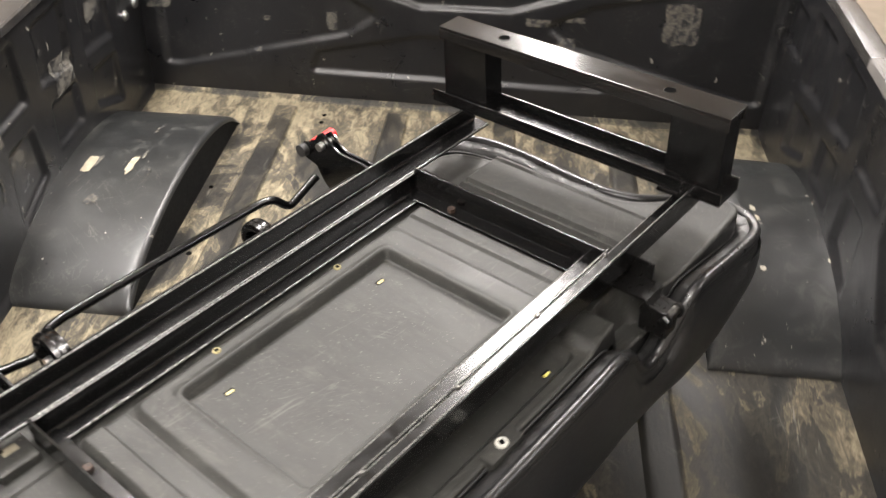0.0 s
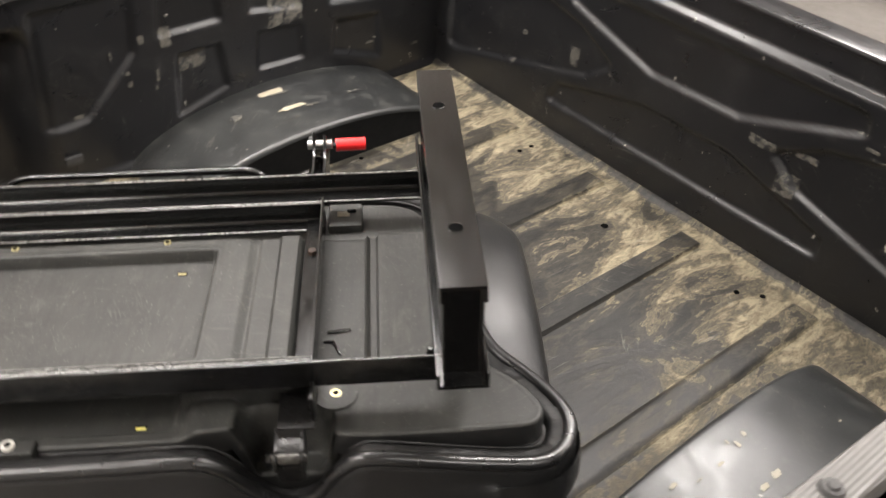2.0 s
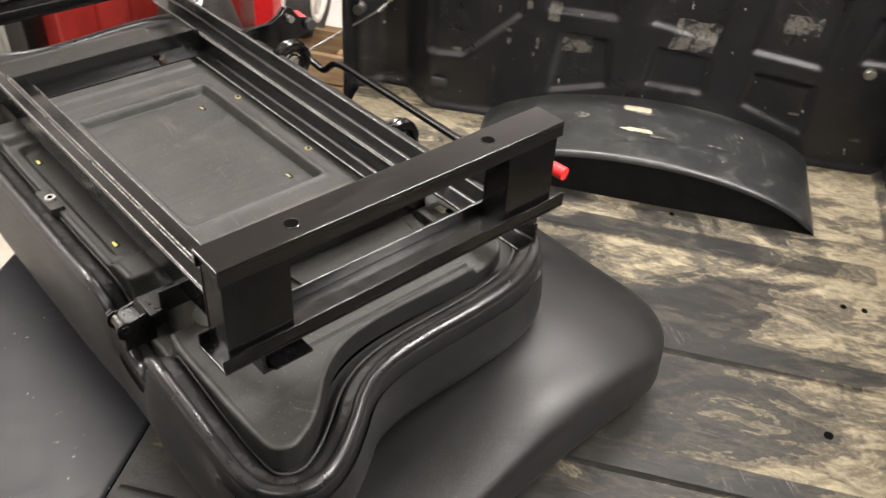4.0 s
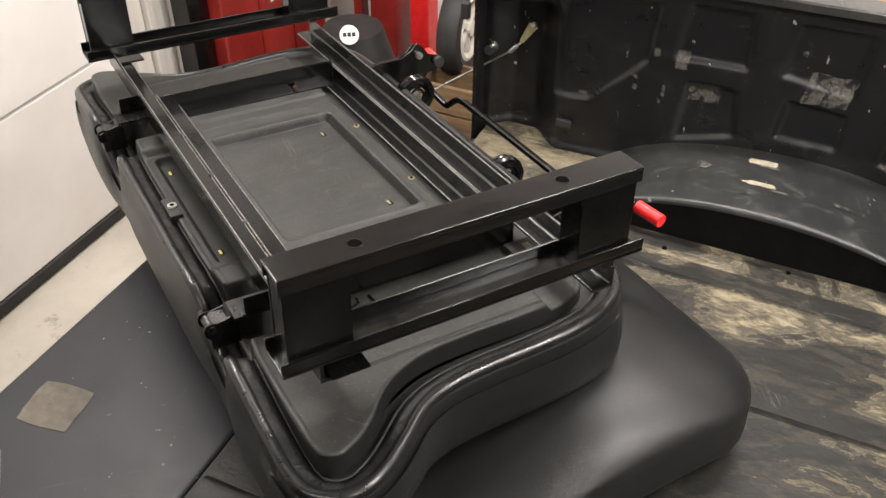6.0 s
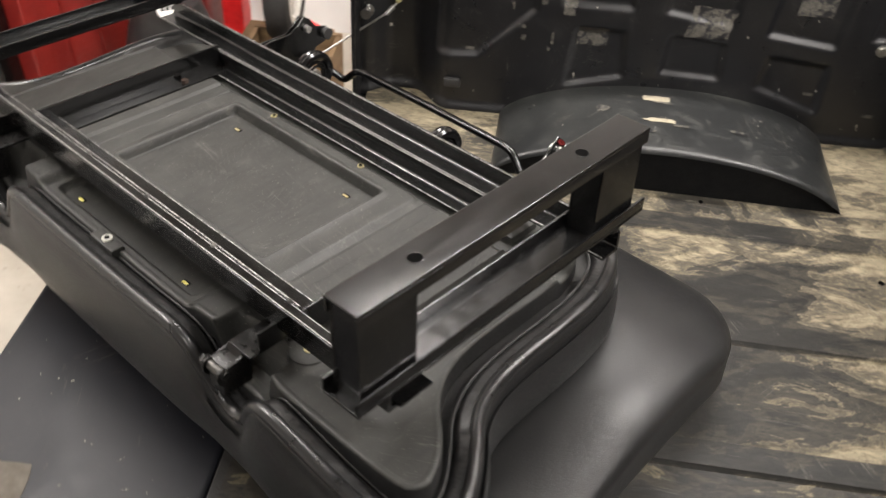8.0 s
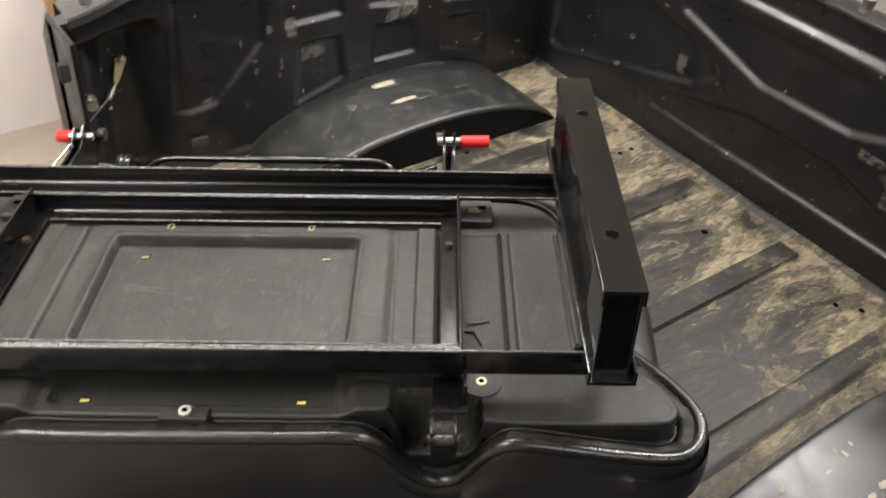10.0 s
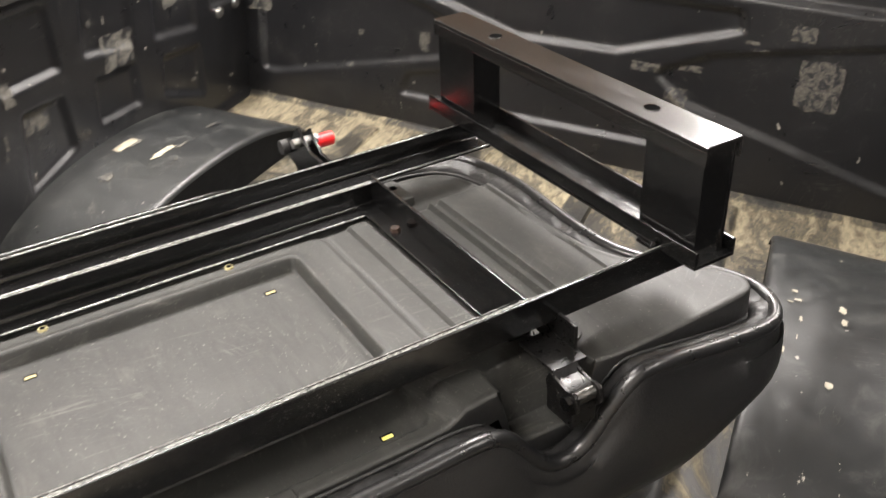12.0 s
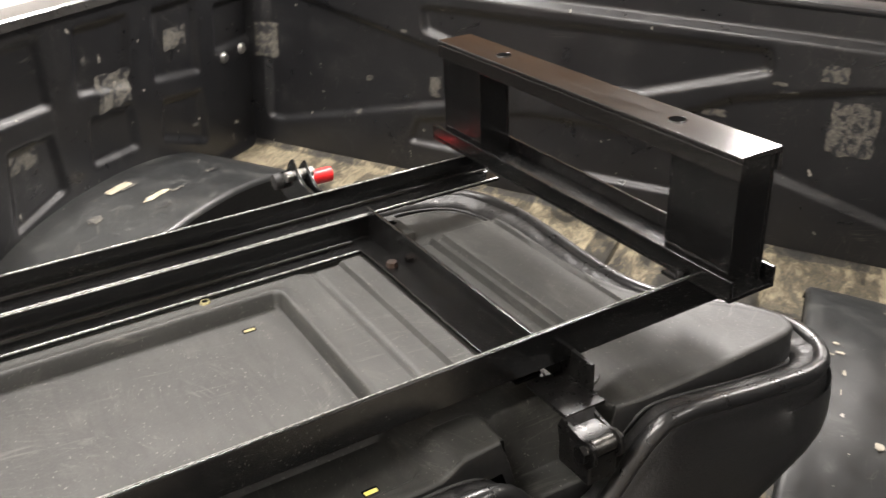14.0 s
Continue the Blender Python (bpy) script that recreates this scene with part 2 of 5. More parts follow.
def make_liner(name, base_a, base_b, rough, dust=0.5, dust_color=(0.10, 0.092, 0.078), planes=("xy",), marks_color=(0.24, 0.225, 0.19), cover=0.57):
    """Black painted bed metal: dusty film, rub marks, fine pale scratches and nicks."""
    m, nodes, links, bsdf = mat_new(name)
    broad = noise_node(nodes, links, 3.2, 7, 0.66)
    film = ramp_node(nodes, links, broad.outputs[0], ((0.46, 0.0), (0.76, dust)))
    rub = noise_node(nodes, links, 13, 7, 0.72, distort=0.8)
    film2 = ramp_node(nodes, links, rub.outputs[0], ((0.55, 0.0), (0.74, dust * 0.8)))
    tone = mix_color(nodes, links, film.outputs[0], base_a, base_b)
    tone = mix_color(nodes, links, film2.outputs[0], tone, dust_color)
    masks = []
    for p in planes:
        for a, sc in ((12, 40), (75, 55), (-40, 48)):
            masks.append(scratch_mask(nodes, links, a, sc, 0.008, cover, p))
    soft = nodes.new("ShaderNodeMath")
    soft.operation = "MULTIPLY"
    soft.inputs[1].default_value = 0.22
    links.new(combine(nodes, links, masks), soft.inputs[0])
    tone = mix_color(nodes, links, soft.outputs[0], tone, marks_color)
    nick = noise_node(nodes, links, 48, 3, 0.6, (1.2, 1.2, 0.6))
    nickmask = ramp_node(nodes, links, nick.outputs[0], ((0.712, 0.0), (0.73, 0.9)))
    tone = mix_color(nodes, links, nickmask.outputs[0], tone, (0.30, 0.28, 0.24))
    links.new(tone, bsdf.inputs["Base Color"])
    r = ramp_node(nodes, links, rub.outputs[0], ((0.3, rough[0]), (0.7, rough[1])))
    links.new(r.outputs[0], bsdf.inputs["Roughness"])
    fine = noise_node(nodes, links, 70, 6, 0.7)
    bump_node(nodes, links, bsdf, fine.outputs[0], 0.16, 0.0012)
    return m


LINER = make_liner("black_bed_paint", (0.0076, 0.0077, 0.0085), (0.0150, 0.0146, 0.0152), (0.24, 0.42), 0.26, (0.05, 0.048, 0.044), ("xz", "yz"), cover=0.60)
ARCH_PAINT = make_liner("scuffed_arch_paint", (0.013, 0.0137, 0.0137), (0.030, 0.031, 0.029), (0.27, 0.50), 0.75, (0.062, 0.062, 0.056), ("xy",), cover=0.55)
GATE_PAINT = make_liner("blue_black_gate_paint", (0.0100, 0.0107, 0.0140), (0.018, 0.0193, 0.0240), (0.36, 0.52), 0.3, (0.04, 0.04, 0.044), ("xy",), cover=0.62)


GATE_PAINT.node_tree.nodes["Principled BSDF"].inputs["Specular IOR Level"].default_value = 0.28


def make_floor():
    """Bed floor: black paint under caked tan dirt in contour-like flow patches; dirt gathers beside the raised strips, at the front and behind the housings, and is worn off the strips."""
    m, nodes, links, bsdf = mat_new("dirt_caked_bed_floor")

    def spread(socket, lo, hi, to_lo, to_hi):
        mr = nodes.new("ShaderNodeMapRange")
        mr.interpolation_type = "SMOOTHSTEP"
        for key, v in (("From Min", lo), ("From Max", hi), ("To Min", to_lo), ("To Max", to_hi)):
            mr.inputs[key].default_value = v
        links.new(socket, mr.inputs["Value"])
        return mr.outputs[0]

    def math2(op, a, b):
        ma = nodes.new("ShaderNodeMath")
        ma.operation = op
        for socket, v in zip(ma.inputs, (a, b)):
            if isinstance(v, (int, float)):
                socket.default_value = v
            else:
                links.new(v, socket)
        return ma.outputs[0]

    swirl = noise_node(nodes, links, 4.6, 9, 0.60, (0.80, 1.45, 1), distort=1.9)
    flow = noise_node(nodes, links, 11, 5, 0.55, (0.55, 1.3, 1), distort=2.6)
    grain = noise_node(nodes, links, 42, 7, 0.75, (0.45, 1.2, 1), distort=1.2)
    fine = noise_node(nodes, links, 190, 4, 0.7, (0.5, 1.2, 1))
    geo = nodes.new("ShaderNodeNewGeometry")
    sep = nodes.new("ShaderNodeSeparateXYZ")
    links.new(geo.outputs["Position"], sep.inputs[0])
    raised = spread(sep.outputs["Z"], 0.001, 0.006, 0.0, 1.0)
    front = spread(sep.outputs["X"], -0.46, -0.03, -0.06, 0.12)
    rear = math2("MULTIPLY", spread(sep.outputs["X"], -0.86, -1.12, 0.0, 0.13), spread(sep.outputs["Y"], -1.25, -0.95, -0.45, 1.0))
    bay = math2("ABSOLUTE", math2("PINGPONG", math2("ADD", sep.outputs["Y"], 0.385), 0.146), 0.0)
    edge = spread(bay, 0.030, 0.085, 0.055, -0.030)
    far = spread(sep.outputs["Y"], -0.62, -0.30, 0.0, 0.09)
    near = spread(sep.outputs["Y"], -1.34, -1.02, 0.055, 0.0)
    total = swirl.outputs[0]
    for extra in (front, rear, near, edge, far, math2("MULTIPLY", raised, -0.17), math2("MULTIPLY", math2("SUBTRACT", grain.outputs[0], 0.5), 0.26), math2("MULTIPLY", math2("SUBTRACT", flow.outputs[0], 0.5), 0.22)):
        total = math2("ADD", total, extra)
    dirt = ramp_node(nodes, links, total, ((0.40, 0.0), (0.455, 0.13), (0.485, 0.03), (0.515, 0.10), (0.54, 0.62), (0.565, 0.18), (0.615, 0.48), (0.665, 0.86), (0.78, 1.0)))
    tan = ramp_node(nodes, links, grain.outputs[0], ((0.3, (0.062, 0.052, 0.034)), (0.7, (0.275, 0.234, 0.155))))
    dark = ramp_node(nodes, links, grain.outputs[0], ((0.3, (0.005, 0.0049, 0.0046)), (0.7, (0.019, 0.0176, 0.0148))))
    tone = mix_color(nodes, links, dirt.outputs[0], dark.outputs[0], tan.outputs[0])
    pit = ramp_node(nodes, links, fine.outputs[0], ((0.30, 0.55), (0.44, 0.0)))
    tone = mix_color(nodes, links, pit.outputs[0], tone, (0.018, 0.017, 0.015))
    marks = combine(nodes, links, [scratch_mask(nodes, links, g, sc, 0.008, cv) for g, sc, cv in ((5, 34, 0.58), (62, 60, 0.60), (-48, 48, 0.60))])
    tone = mix_color(nodes, links, math2("MULTIPLY", marks, 0.30), tone, (0.34, 0.32, 0.27))
    links.new(tone, bsdf.inputs["Base Color"])
    r = ramp_node(nodes, links, dirt.outputs[0], ((0.0, 0.48), (0.5, 0.82)))
    links.new(r.outputs[0], bsdf.inputs["Roughness"])
    bsdf.inputs["Specular IOR Level"].default_value = 0.30
    bump_node(nodes, links, bsdf, total, 0.6, 0.004)
    return m


FLOOR_MAT = make_floor()


def make_concrete():
    m, nodes, links, bsdf = mat_new("stained_concrete")
    n = noise_node(nodes, links, 2.2, 8, 0.65)
    c = ramp_node(nodes, links, n.outputs[0], ((0.3, (0.32, 0.29, 0.235)), (0.55, (0.45, 0.415, 0.35)), (0.75, (0.52, 0.48, 0.41))))
    spots = noise_node(nodes, links, 9, 5, 0.7)
    mask = ramp_node(nodes, links, spots.outputs[0], ((0.62, 0.0), (0.72, 0.6)))
    links.new(mix_color(nodes, links, mask.outputs[0], c.outputs[0], (0.10, 0.085, 0.065)), bsdf.inputs["Base Color"])
    bsdf.inputs["Roughness"].default_value = 0.6
    fine = noise_node(nodes, links, 90, 4)
    bump_node(nodes, links, bsdf, fine.outputs[0], 0.2)
    return m


CONCRETE = make_concrete()


def make_lamp_glow(strength):
    m, _, _, bsdf = mat_new("fluorescent_tube_glow")
    bsdf.inputs["Emission Color"].default_value = (1.0, 0.965, 0.935, 1)
    bsdf.inputs["Emission Strength"].default_value = strength
    return m


def make_glass():
    m, _, _, bsdf = mat_new("dark_tinted_glass")
    bsdf.inputs["Base Color"].default_value = (0.02, 0.02, 0.022, 1)
    bsdf.inputs["Roughness"].default_value = 0.06
    return m


GLASS = make_glass()


# ---- mesh helpers ----
def mesh_object(name, bm, material, parent=None, label="", smooth=True, angle=35):
    me = bpy.data.meshes.new(name)
    bm.normal_update()
    bm.to_mesh(me)
    bm.free()
    me.materials.append(material)
    if smooth:
        me.shade_smooth()
        me.set_sharp_from_angle(angle=radians(angle))
    ob = new(name, me)
    if smooth and angle <= 40 and len(me.polygons) < 2500:
        wn = ob.modifiers.new("flat_faces", "WEIGHTED_NORMAL")
        wn.keep_sharp = True
        wn.weight = 80
    if parent is not None:
        ob.parent = parent
    if label:
        ob["label"] = label
    return ob


def part(name, bm, material, parent, label="", angle=35):
    return mesh_object(name, bm, material, parent, label, True, angle)


def thing(name, label, category, m=None, kind="", group=""):
    ob = new(name)
    ob.empty_display_size = 0.1
    if m is not None:
        ob.matrix_world = m
    return tagged(ob, label, category, group, kind)


def add_box(bm, x0, x1, y0, y1, z0, z1, bevel=0.0, m=None, segs=2):
    r = bmesh.ops.create_cube(bm, size=1.0)
    vs = r["verts"]
    for v in vs:
        v.co = Vector(((x0 + x1) / 2 + v.co.x * (x1 - x0), (y0 + y1) / 2 + v.co.y * (y1 - y0), (z0 + z1) / 2 + v.co.z * (z1 - z0)))
    if bevel:
        es = list({e for v in vs for e in v.link_edges})
        vs = bmesh.ops.bevel(bm, geom=es, offset=bevel, segments=segs, affect="EDGES", profile=0.5)["verts"]
    if m is not None:
        bmesh.ops.transform(bm, matrix=m, verts=vs)
    return bm


def box(*args, **kw):
    return add_box(bmesh.new(), *args, **kw)


def add_cyl(bm, p0, p1, r, n=20, r2=None):
    p0, p1 = Vector(p0), Vector(p1)
    d = p1 - p0
    m = Matrix.Translation((p0 + p1) / 2) @ d.to_track_quat("Z", "Y").to_matrix().to_4x4()
    bmesh.ops.create_cone(bm, cap_ends=True, segments=n, radius1=r, radius2=r if r2 is None else r2, depth=d.length, matrix=m)
    return bm


def cyl(*args, **kw):
    return add_cyl(bmesh.new(), *args, **kw)


def add_tube(bm, pts, r, n=12):
    """A round bar along a bent line."""
    pts = [Vector(p) for p in pts]
    rings = []
    for i, p in enumerate(pts):
        d = (pts[min(i + 1, len(pts) - 1)] - pts[max(i - 1, 0)]).normalized()
        a = d.orthogonal().normalized() if i == 0 else (prev - d * prev.dot(d)).normalized()
        prev = a
        b = d.cross(a)
        rings.append([bm.verts.new(p + r * (math.cos(2 * math.pi * k / n) * a + math.sin(2 * math.pi * k / n) * b)) for k in range(n)])
    for s, t in zip(rings, rings[1:]):
        for k in range(n):
            bm.faces.new((s[k], s[(k + 1) % n], t[(k + 1) % n], t[k]))
    bm.faces.new(rings[0][::-1])
    bm.faces.new(rings[-1])
    return bm


def tube(*args, **kw):
    return add_tube(bmesh.new(), *args, **kw)


def rounded(pts, r, n=6):
    """A polyline with its inner corners rounded."""
    pts = [Vector(p) for p in pts]
    out = [pts[0]]
    for a, b, c in zip(pts, pts[1:], pts[2:]):
        k = min(r, (a - b).length * 0.45, (c - b).length * 0.45)
        s, e = b + (a - b).normalized() * k, b + (c - b).normalized() * k
        for i in range(n + 1):
            t = i / n
            out.append((1 - t) ** 2 * s + 2 * t * (1 - t) * b + t * t * e)
    return out + [pts[-1]]


def add_prism(bm, outline, d0, d1, axis="z", bevel=0.0, m=None):
    """A plate: a flat outline pushed from d0 to d1 along an axis. Outline pairs are the two other axes in order."""
    def at(p, d):
        return {"z": (p[0], p[1], d), "y": (p[0], d, p[1]), "x": (d, p[0], p[1])}[axis]
    low = [bm.verts.new(at(p, d0)) for p in outline]
    high = [bm.verts.new(at(p, d1)) for p in outline]
    n = len(outline)
    fs = [bm.faces.new(low[::-1]), bm.faces.new(high)]
    fs += [bm.faces.new((low[i], low[(i + 1) % n], high[(i + 1) % n], high[i])) for i in range(n)]
    bmesh.ops.recalc_face_normals(bm, faces=fs)
    vs = low + high
    if bevel:
        es = list(fs[0].edges) + list(fs[1].edges)
        vs = list(set(bmesh.ops.bevel(bm, geom=es, offset=bevel, segments=2, affect="EDGES", profile=0.5)["verts"]) | {v for v in vs if v.is_valid})
    if m is not None:
        bmesh.ops.transform(bm, matrix=m, verts=vs)
    return bm


def prism(*args, **kw):
    return add_prism(bmesh.new(), *args, **kw)


def grid_mesh(nu, nv, fn, keep=None):
    """A sheet from fn(i, j) -> point; keep(i, j) drops cells."""
    bm = bmesh.new()
    vs = {}
    def vert(i, j):
        if (i, j) not in vs:
            vs[i, j] = bm.verts.new(fn(i, j))
        return vs[i, j]
    for i in range(nu):
        for j in range(nv):
            if keep is None or keep(i, j):
                bm.faces.new((vert(i, j), vert(i + 1, j), vert(i + 1, j + 1), vert(i, j + 1)))
    return bm


def smooth(a, b, x):
    t = min(1.0, max(0.0, (x - a) / (b - a)))
    return t * t * (3 - 2 * t)


def blob(cx, cy, w, h, seed, n=36, rough=0.22):
    """A ragged rectangle outline, for flaked paint and torn tape."""
    rng = random.Random(seed)
    out = []
    bumps = [rng.random() for _ in range(n)]
    for k in range(n):
        a = 2 * math.pi * k / n
        c, s = math.cos(a), math.sin(a)
        f = 1 / max(abs(c), abs(s)) ** (0.85 if rough < 0.42 else 0.35)
        j = 1 + rough * (0.25 * bumps[k - 1] + 0.5 * bumps[k] + 0.25 * bumps[(k + 1) % n] - 0.6) * 1.4
        out.append((cx + c * f * w / 2 * j, cy + s * f * h / 2 * j))
    return out


# ---- garage ----
def build_garage():
    ground = mesh_object("ground", box(-9, 9, -9, 9, GROUND_Z - 0.1, GROUND_Z), CONCRETE)
    tagged(ground, "stained beige concrete garage floor", "floor", kind="structure")
    ceiling = mesh_object("ceiling", box(-2.75, 3.6, -3.8, 1.6, CEIL_Z, CEIL_Z + 0.1), CEILING_PAINT)
    tagged(ceiling, "plain unpainted grey garage ceiling", "ceiling", kind="structure")
    # south and east walls are out of view, toned to darken or brown reflections
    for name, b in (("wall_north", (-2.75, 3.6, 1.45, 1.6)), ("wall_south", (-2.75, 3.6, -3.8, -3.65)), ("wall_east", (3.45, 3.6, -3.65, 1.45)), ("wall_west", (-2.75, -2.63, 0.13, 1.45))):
        paint, say = {"wall_east": (CARTON, "plain brown garage wall, out of view"), "wall_south": (DIM_WALL, "plain dark garage wall, out of view")}.get(name, (WHITE_WALL, "plain white painted garage wall"))
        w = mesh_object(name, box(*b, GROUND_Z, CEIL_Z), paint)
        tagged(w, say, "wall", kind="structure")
    door = thing("garage_door", "white sectional garage door with black rubber bottom seal, closed", "garage door", kind="structure")
    for k in range(5):
        z0 = GROUND_Z + 0.05 + k * 0.53
        bm = box(-2.66, -2.60, -3.6, 0.12, z0, min(z0 + 0.522, CEIL_Z - 0.01), bevel=0.006)
        part("door_panel", bm, WHITE_DOOR, door)
    part("bottom_seal", box(-2.655, -2.59, -3.6, 0.12, GROUND_Z + 0.002, GROUND_Z + 0.05, bevel=0.012), RUBBER, door, "black rubber bottom seal")
    jamb = thing("door_jamb", "grey-white grooved door jamb beside the garage door", "door frame", kind="structure")
    for y0, y1, d in ((0.13, 0.20, 0.0), (0.205, 0.235, 0.02), (0.24, 0.31, 0.01), (0.315, 0.36, 0.03)):
        part("jamb_board", box(-2.62, -2.575 + d, y0, y1, GROUND_Z + 0.002, CEIL_Z - 0.01, bevel=0.004), JAMB, jamb)


build_garage()


def fluorescent(x, y, length, strength, tube_axis="x"):
    lamp = thing("ceiling_light", "white twin-tube fluorescent ceiling light, out of view, switched on", "ceiling light", pose(x, y, CEIL_Z), group="garage ceiling lights")
    turn = Matrix.Identity(4) if tube_axis == "x" else pose(0, 0, 0, 0, 0, 90)
    h = length / 2
    body = prism([(-0.09, -0.002), (0.09, -0.002), (0.05, -0.05), (-0.05, -0.05)], -h, h, "x", m=turn)
    part("housing", body, WHITE_DOOR, lamp)
    for s in (-0.045, 0.045):
        part("tube", tube([turn @ Vector((-h + 0.03, s, -0.075)), turn @ Vector((h - 0.03, s, -0.075))], 0.016), LAMP_GLOW, lamp, "glowing fluorescent tube")
    for e in (-h + 0.015, h - 0.015):
        bm = box(e - 0.012, e + 0.012, -0.07, 0.07, -0.098, -0.045, bevel=0.004, m=turn)
        part("tube_holder", bm, WHITE_DOOR, lamp)
    light = bpy.data.lights.new("tube_light", "AREA")
    light.shape, light.size, light.size_y = "RECTANGLE", length, 0.16
    light.energy, light.color = strength, (1.0, 0.943, 0.905)
    lo = new("tube_light", light)
    lo.matrix_world = Matrix.Translation((x, y, CEIL_Z - 0.105)) @ turn


LAMP_GLOW = make_lamp_glow(18.0)
fluorescent(0.45, -0.86, 1.2, 92, "x")
fluorescent(-0.75, 0.12, 1.2, 62, "x")
fluorescent(2.20, -1.00, 1.2, 34, "x")
fluorescent(1.40, -2.35, 1.5, 64, "x")
# two added fill lamps: one for door and backdrop, one for the near side
fluorescent(-2.30, -0.50, 1.2, 54, "y")
fluorescent(-1.20, -2.70, 1.2, 21, "x")


# ---- pickup truck ----
def make_ribbed():
    m, nodes, links, bsdf = mat_new("ribbed_grey_plastic")
    tc = nodes.new("ShaderNodeTexCoord")
    wave = nodes.new("ShaderNodeTexWave")
    wave.bands_direction = "Y"
    wave.inputs["Scale"].default_value = 50
    wave.inputs["Distortion"].default_value = 0.3
    links.new(tc.outputs["Object"], wave.inputs["Vector"])
    n = noise_node(nodes, links, 12, 5)
    c = ramp_node(nodes, links, n.outputs[0], ((0.3, (0.082, 0.078, 0.073)), (0.7, (0.130, 0.123, 0.116))))
    links.new(c.outputs[0], bsdf.inputs["Base Color"])
    bsdf.inputs["Roughness"].default_value = 0.5
    bump_node(nodes, links, bsdf, wave.outputs["Fac"], 0.6, 0.0015)
    return m


RIBBED_CAP = make_ribbed()
BED_LEN = 1.265
NEAR_Y = -1.64


def far_y(x):
    """The far bed side runs slightly inward towards the tailgate."""
    return 0.046 * max(x, -1.4)


def near_y(x):
    """The near bed side, running inward towards the tailgate like the far one."""
    return NEAR_Y - 0.046 * max(min(x + 0.30, 0.0), -1.1)


def rear_recess(x, z):
    """Depth of the hollow in the far side where the tailgate cable is bolted."""
    return 0.080 * smooth(-1.06, -1.165, x) * (1 - 0.45 * smooth(-1.21, -1.27, x)) * (1 - smooth(0.335, 0.400, z))


def rail_top(x):
    """Height of the bed sides, level, dropping a little at the tail end."""
    return 0.468 - 0.036 * smooth(-1.13, -1.31, x)


def bed_rail(inner, sgn, flare, x0=-BED_LEN - 0.03, x1=0.02, span=(-1.02, -1.22), wide=1.0):
    """Folded flange along the top of one bed side, flaring inward at its tail end."""
    xs = frange(x0, x1, 0.03)
    sec = ((-0.004, -0.020), (-0.004, -0.004), (-0.001, 0.0), (0.052, 0.003), (0.060, 0.0), (0.064, -0.008), (0.064, -0.030))
    def point(i, j):
        o, h = sec[j]
        f = flare * smooth(*span, xs[i]) * (1 - smooth(0.0, 0.05, o))
        return (xs[i], inner(xs[i]) + sgn * (o * wide - f), rail_top(xs[i]) + h)
    bm = grid_mesh(len(xs) - 1, len(sec) - 1, point)
    bmesh.ops.recalc_face_normals(bm, faces=bm.faces)
    return bm


def poly_dist(pts, px, py):
    """Signed distance to a closed outline: negative inside."""
    best, inside = 1e9, False
    n = len(pts)
    for i in range(n):
        ax, ay = pts[i]
        bx, by = pts[(i + 1) % n]
        ex, ey = bx - ax, by - ay
        t = max(0.0, min(1.0, ((px - ax) * ex + (py - ay) * ey) / (ex * ex + ey * ey)))
        best = min(best, math.hypot(px - ax - t * ex, py - ay - t * ey))
        if (ay > py) != (by > py) and px < ex * (py - ay) / ey + ax:
            inside = not inside
    return -best if inside else best


def sunk(panels, p, q, depth=0.009, edge=0.010, r=0.014):
    """How deep a pressed panel lies at a place of a wall."""
    d = 0.0
    for pts in panels:
        s = poly_dist(pts, p, q) - r
        d = max(d, depth * (1 - smooth(-edge, edge * 0.4, s)))
    return d


def mirror_y(pts, c):
    return [(2 * c - y, z) for y, z in pts]


BULK_C = -0.835
left_panel = [(-0.06, 0.375), (-0.10, 0.385), (-0.50, 0.300), (-0.60, 0.250), (-0.54, 0.205), (-0.09, 0.090), (-0.06, 0.090)]
BULK_PANELS = [
    [(-0.475, 0.392), (-1.200, 0.400), (-1.205, 0.378), (-0.960, 0.296), (-0.730, 0.290), (-0.480, 0.362)],
    [(-0.455, 0.095), (-1.205, 0.095), (-1.205, 0.120), (-0.960, 0.190), (-0.730, 0.190), (-0.470, 0.130)],
    left_panel, mirror_y(left_panel, BULK_C)]


# pressed pockets of the bed sides: upper row, lower row following the housing, rear chevron, front bar
SIDE_PANELS = [
    [(-0.815, 0.300), (-0.672, 0.300), (-0.680, 0.418), (-0.800, 0.418)],
    [(-0.586, 0.300), (-0.452, 0.280), (-0.440, 0.412), (-0.575, 0.412)],
    [(-0.358, 0.266), (-0.216, 0.249), (-0.210, 0.405), (-0.345, 0.405)],
    [(-0.788, 0.097), (-0.668, 0.130), (-0.680, 0.232), (-0.775, 0.232)],
    [(-0.572, 0.150), (-0.452, 0.146), (-0.455, 0.222), (-0.565, 0.232)],
    [(-0.350, 0.132), (-0.212, 0.082), (-0.215, 0.190), (-0.340, 0.202)],
    [(-1.085, 0.150), (-1.005, 0.155), (-0.885, 0.275), (-0.875, 0.405), (-1.075, 0.405)],
    [(-0.132, 0.276), (0.030, 0.278), (0.030, 0.372), (-0.125, 0.372)]]


def frange(a, b, step):
    n = max(1, round((b - a) / step))
    return [a + (b - a) * i / n for i in range(n + 1)]


STRIPS = (-0.385, -0.683, -0.968, -1.262)


def floor_height(x, y):
    z = 0.0
    for s in STRIPS:
        across = 1 - smooth(0.026, 0.031, abs(y - s))
        along = 1 - smooth(-0.058, -0.048, x)
        z = max(z, 0.008 * across * along)
    lip = smooth(-0.030, 0.0, x) * 0.012
    return z + lip


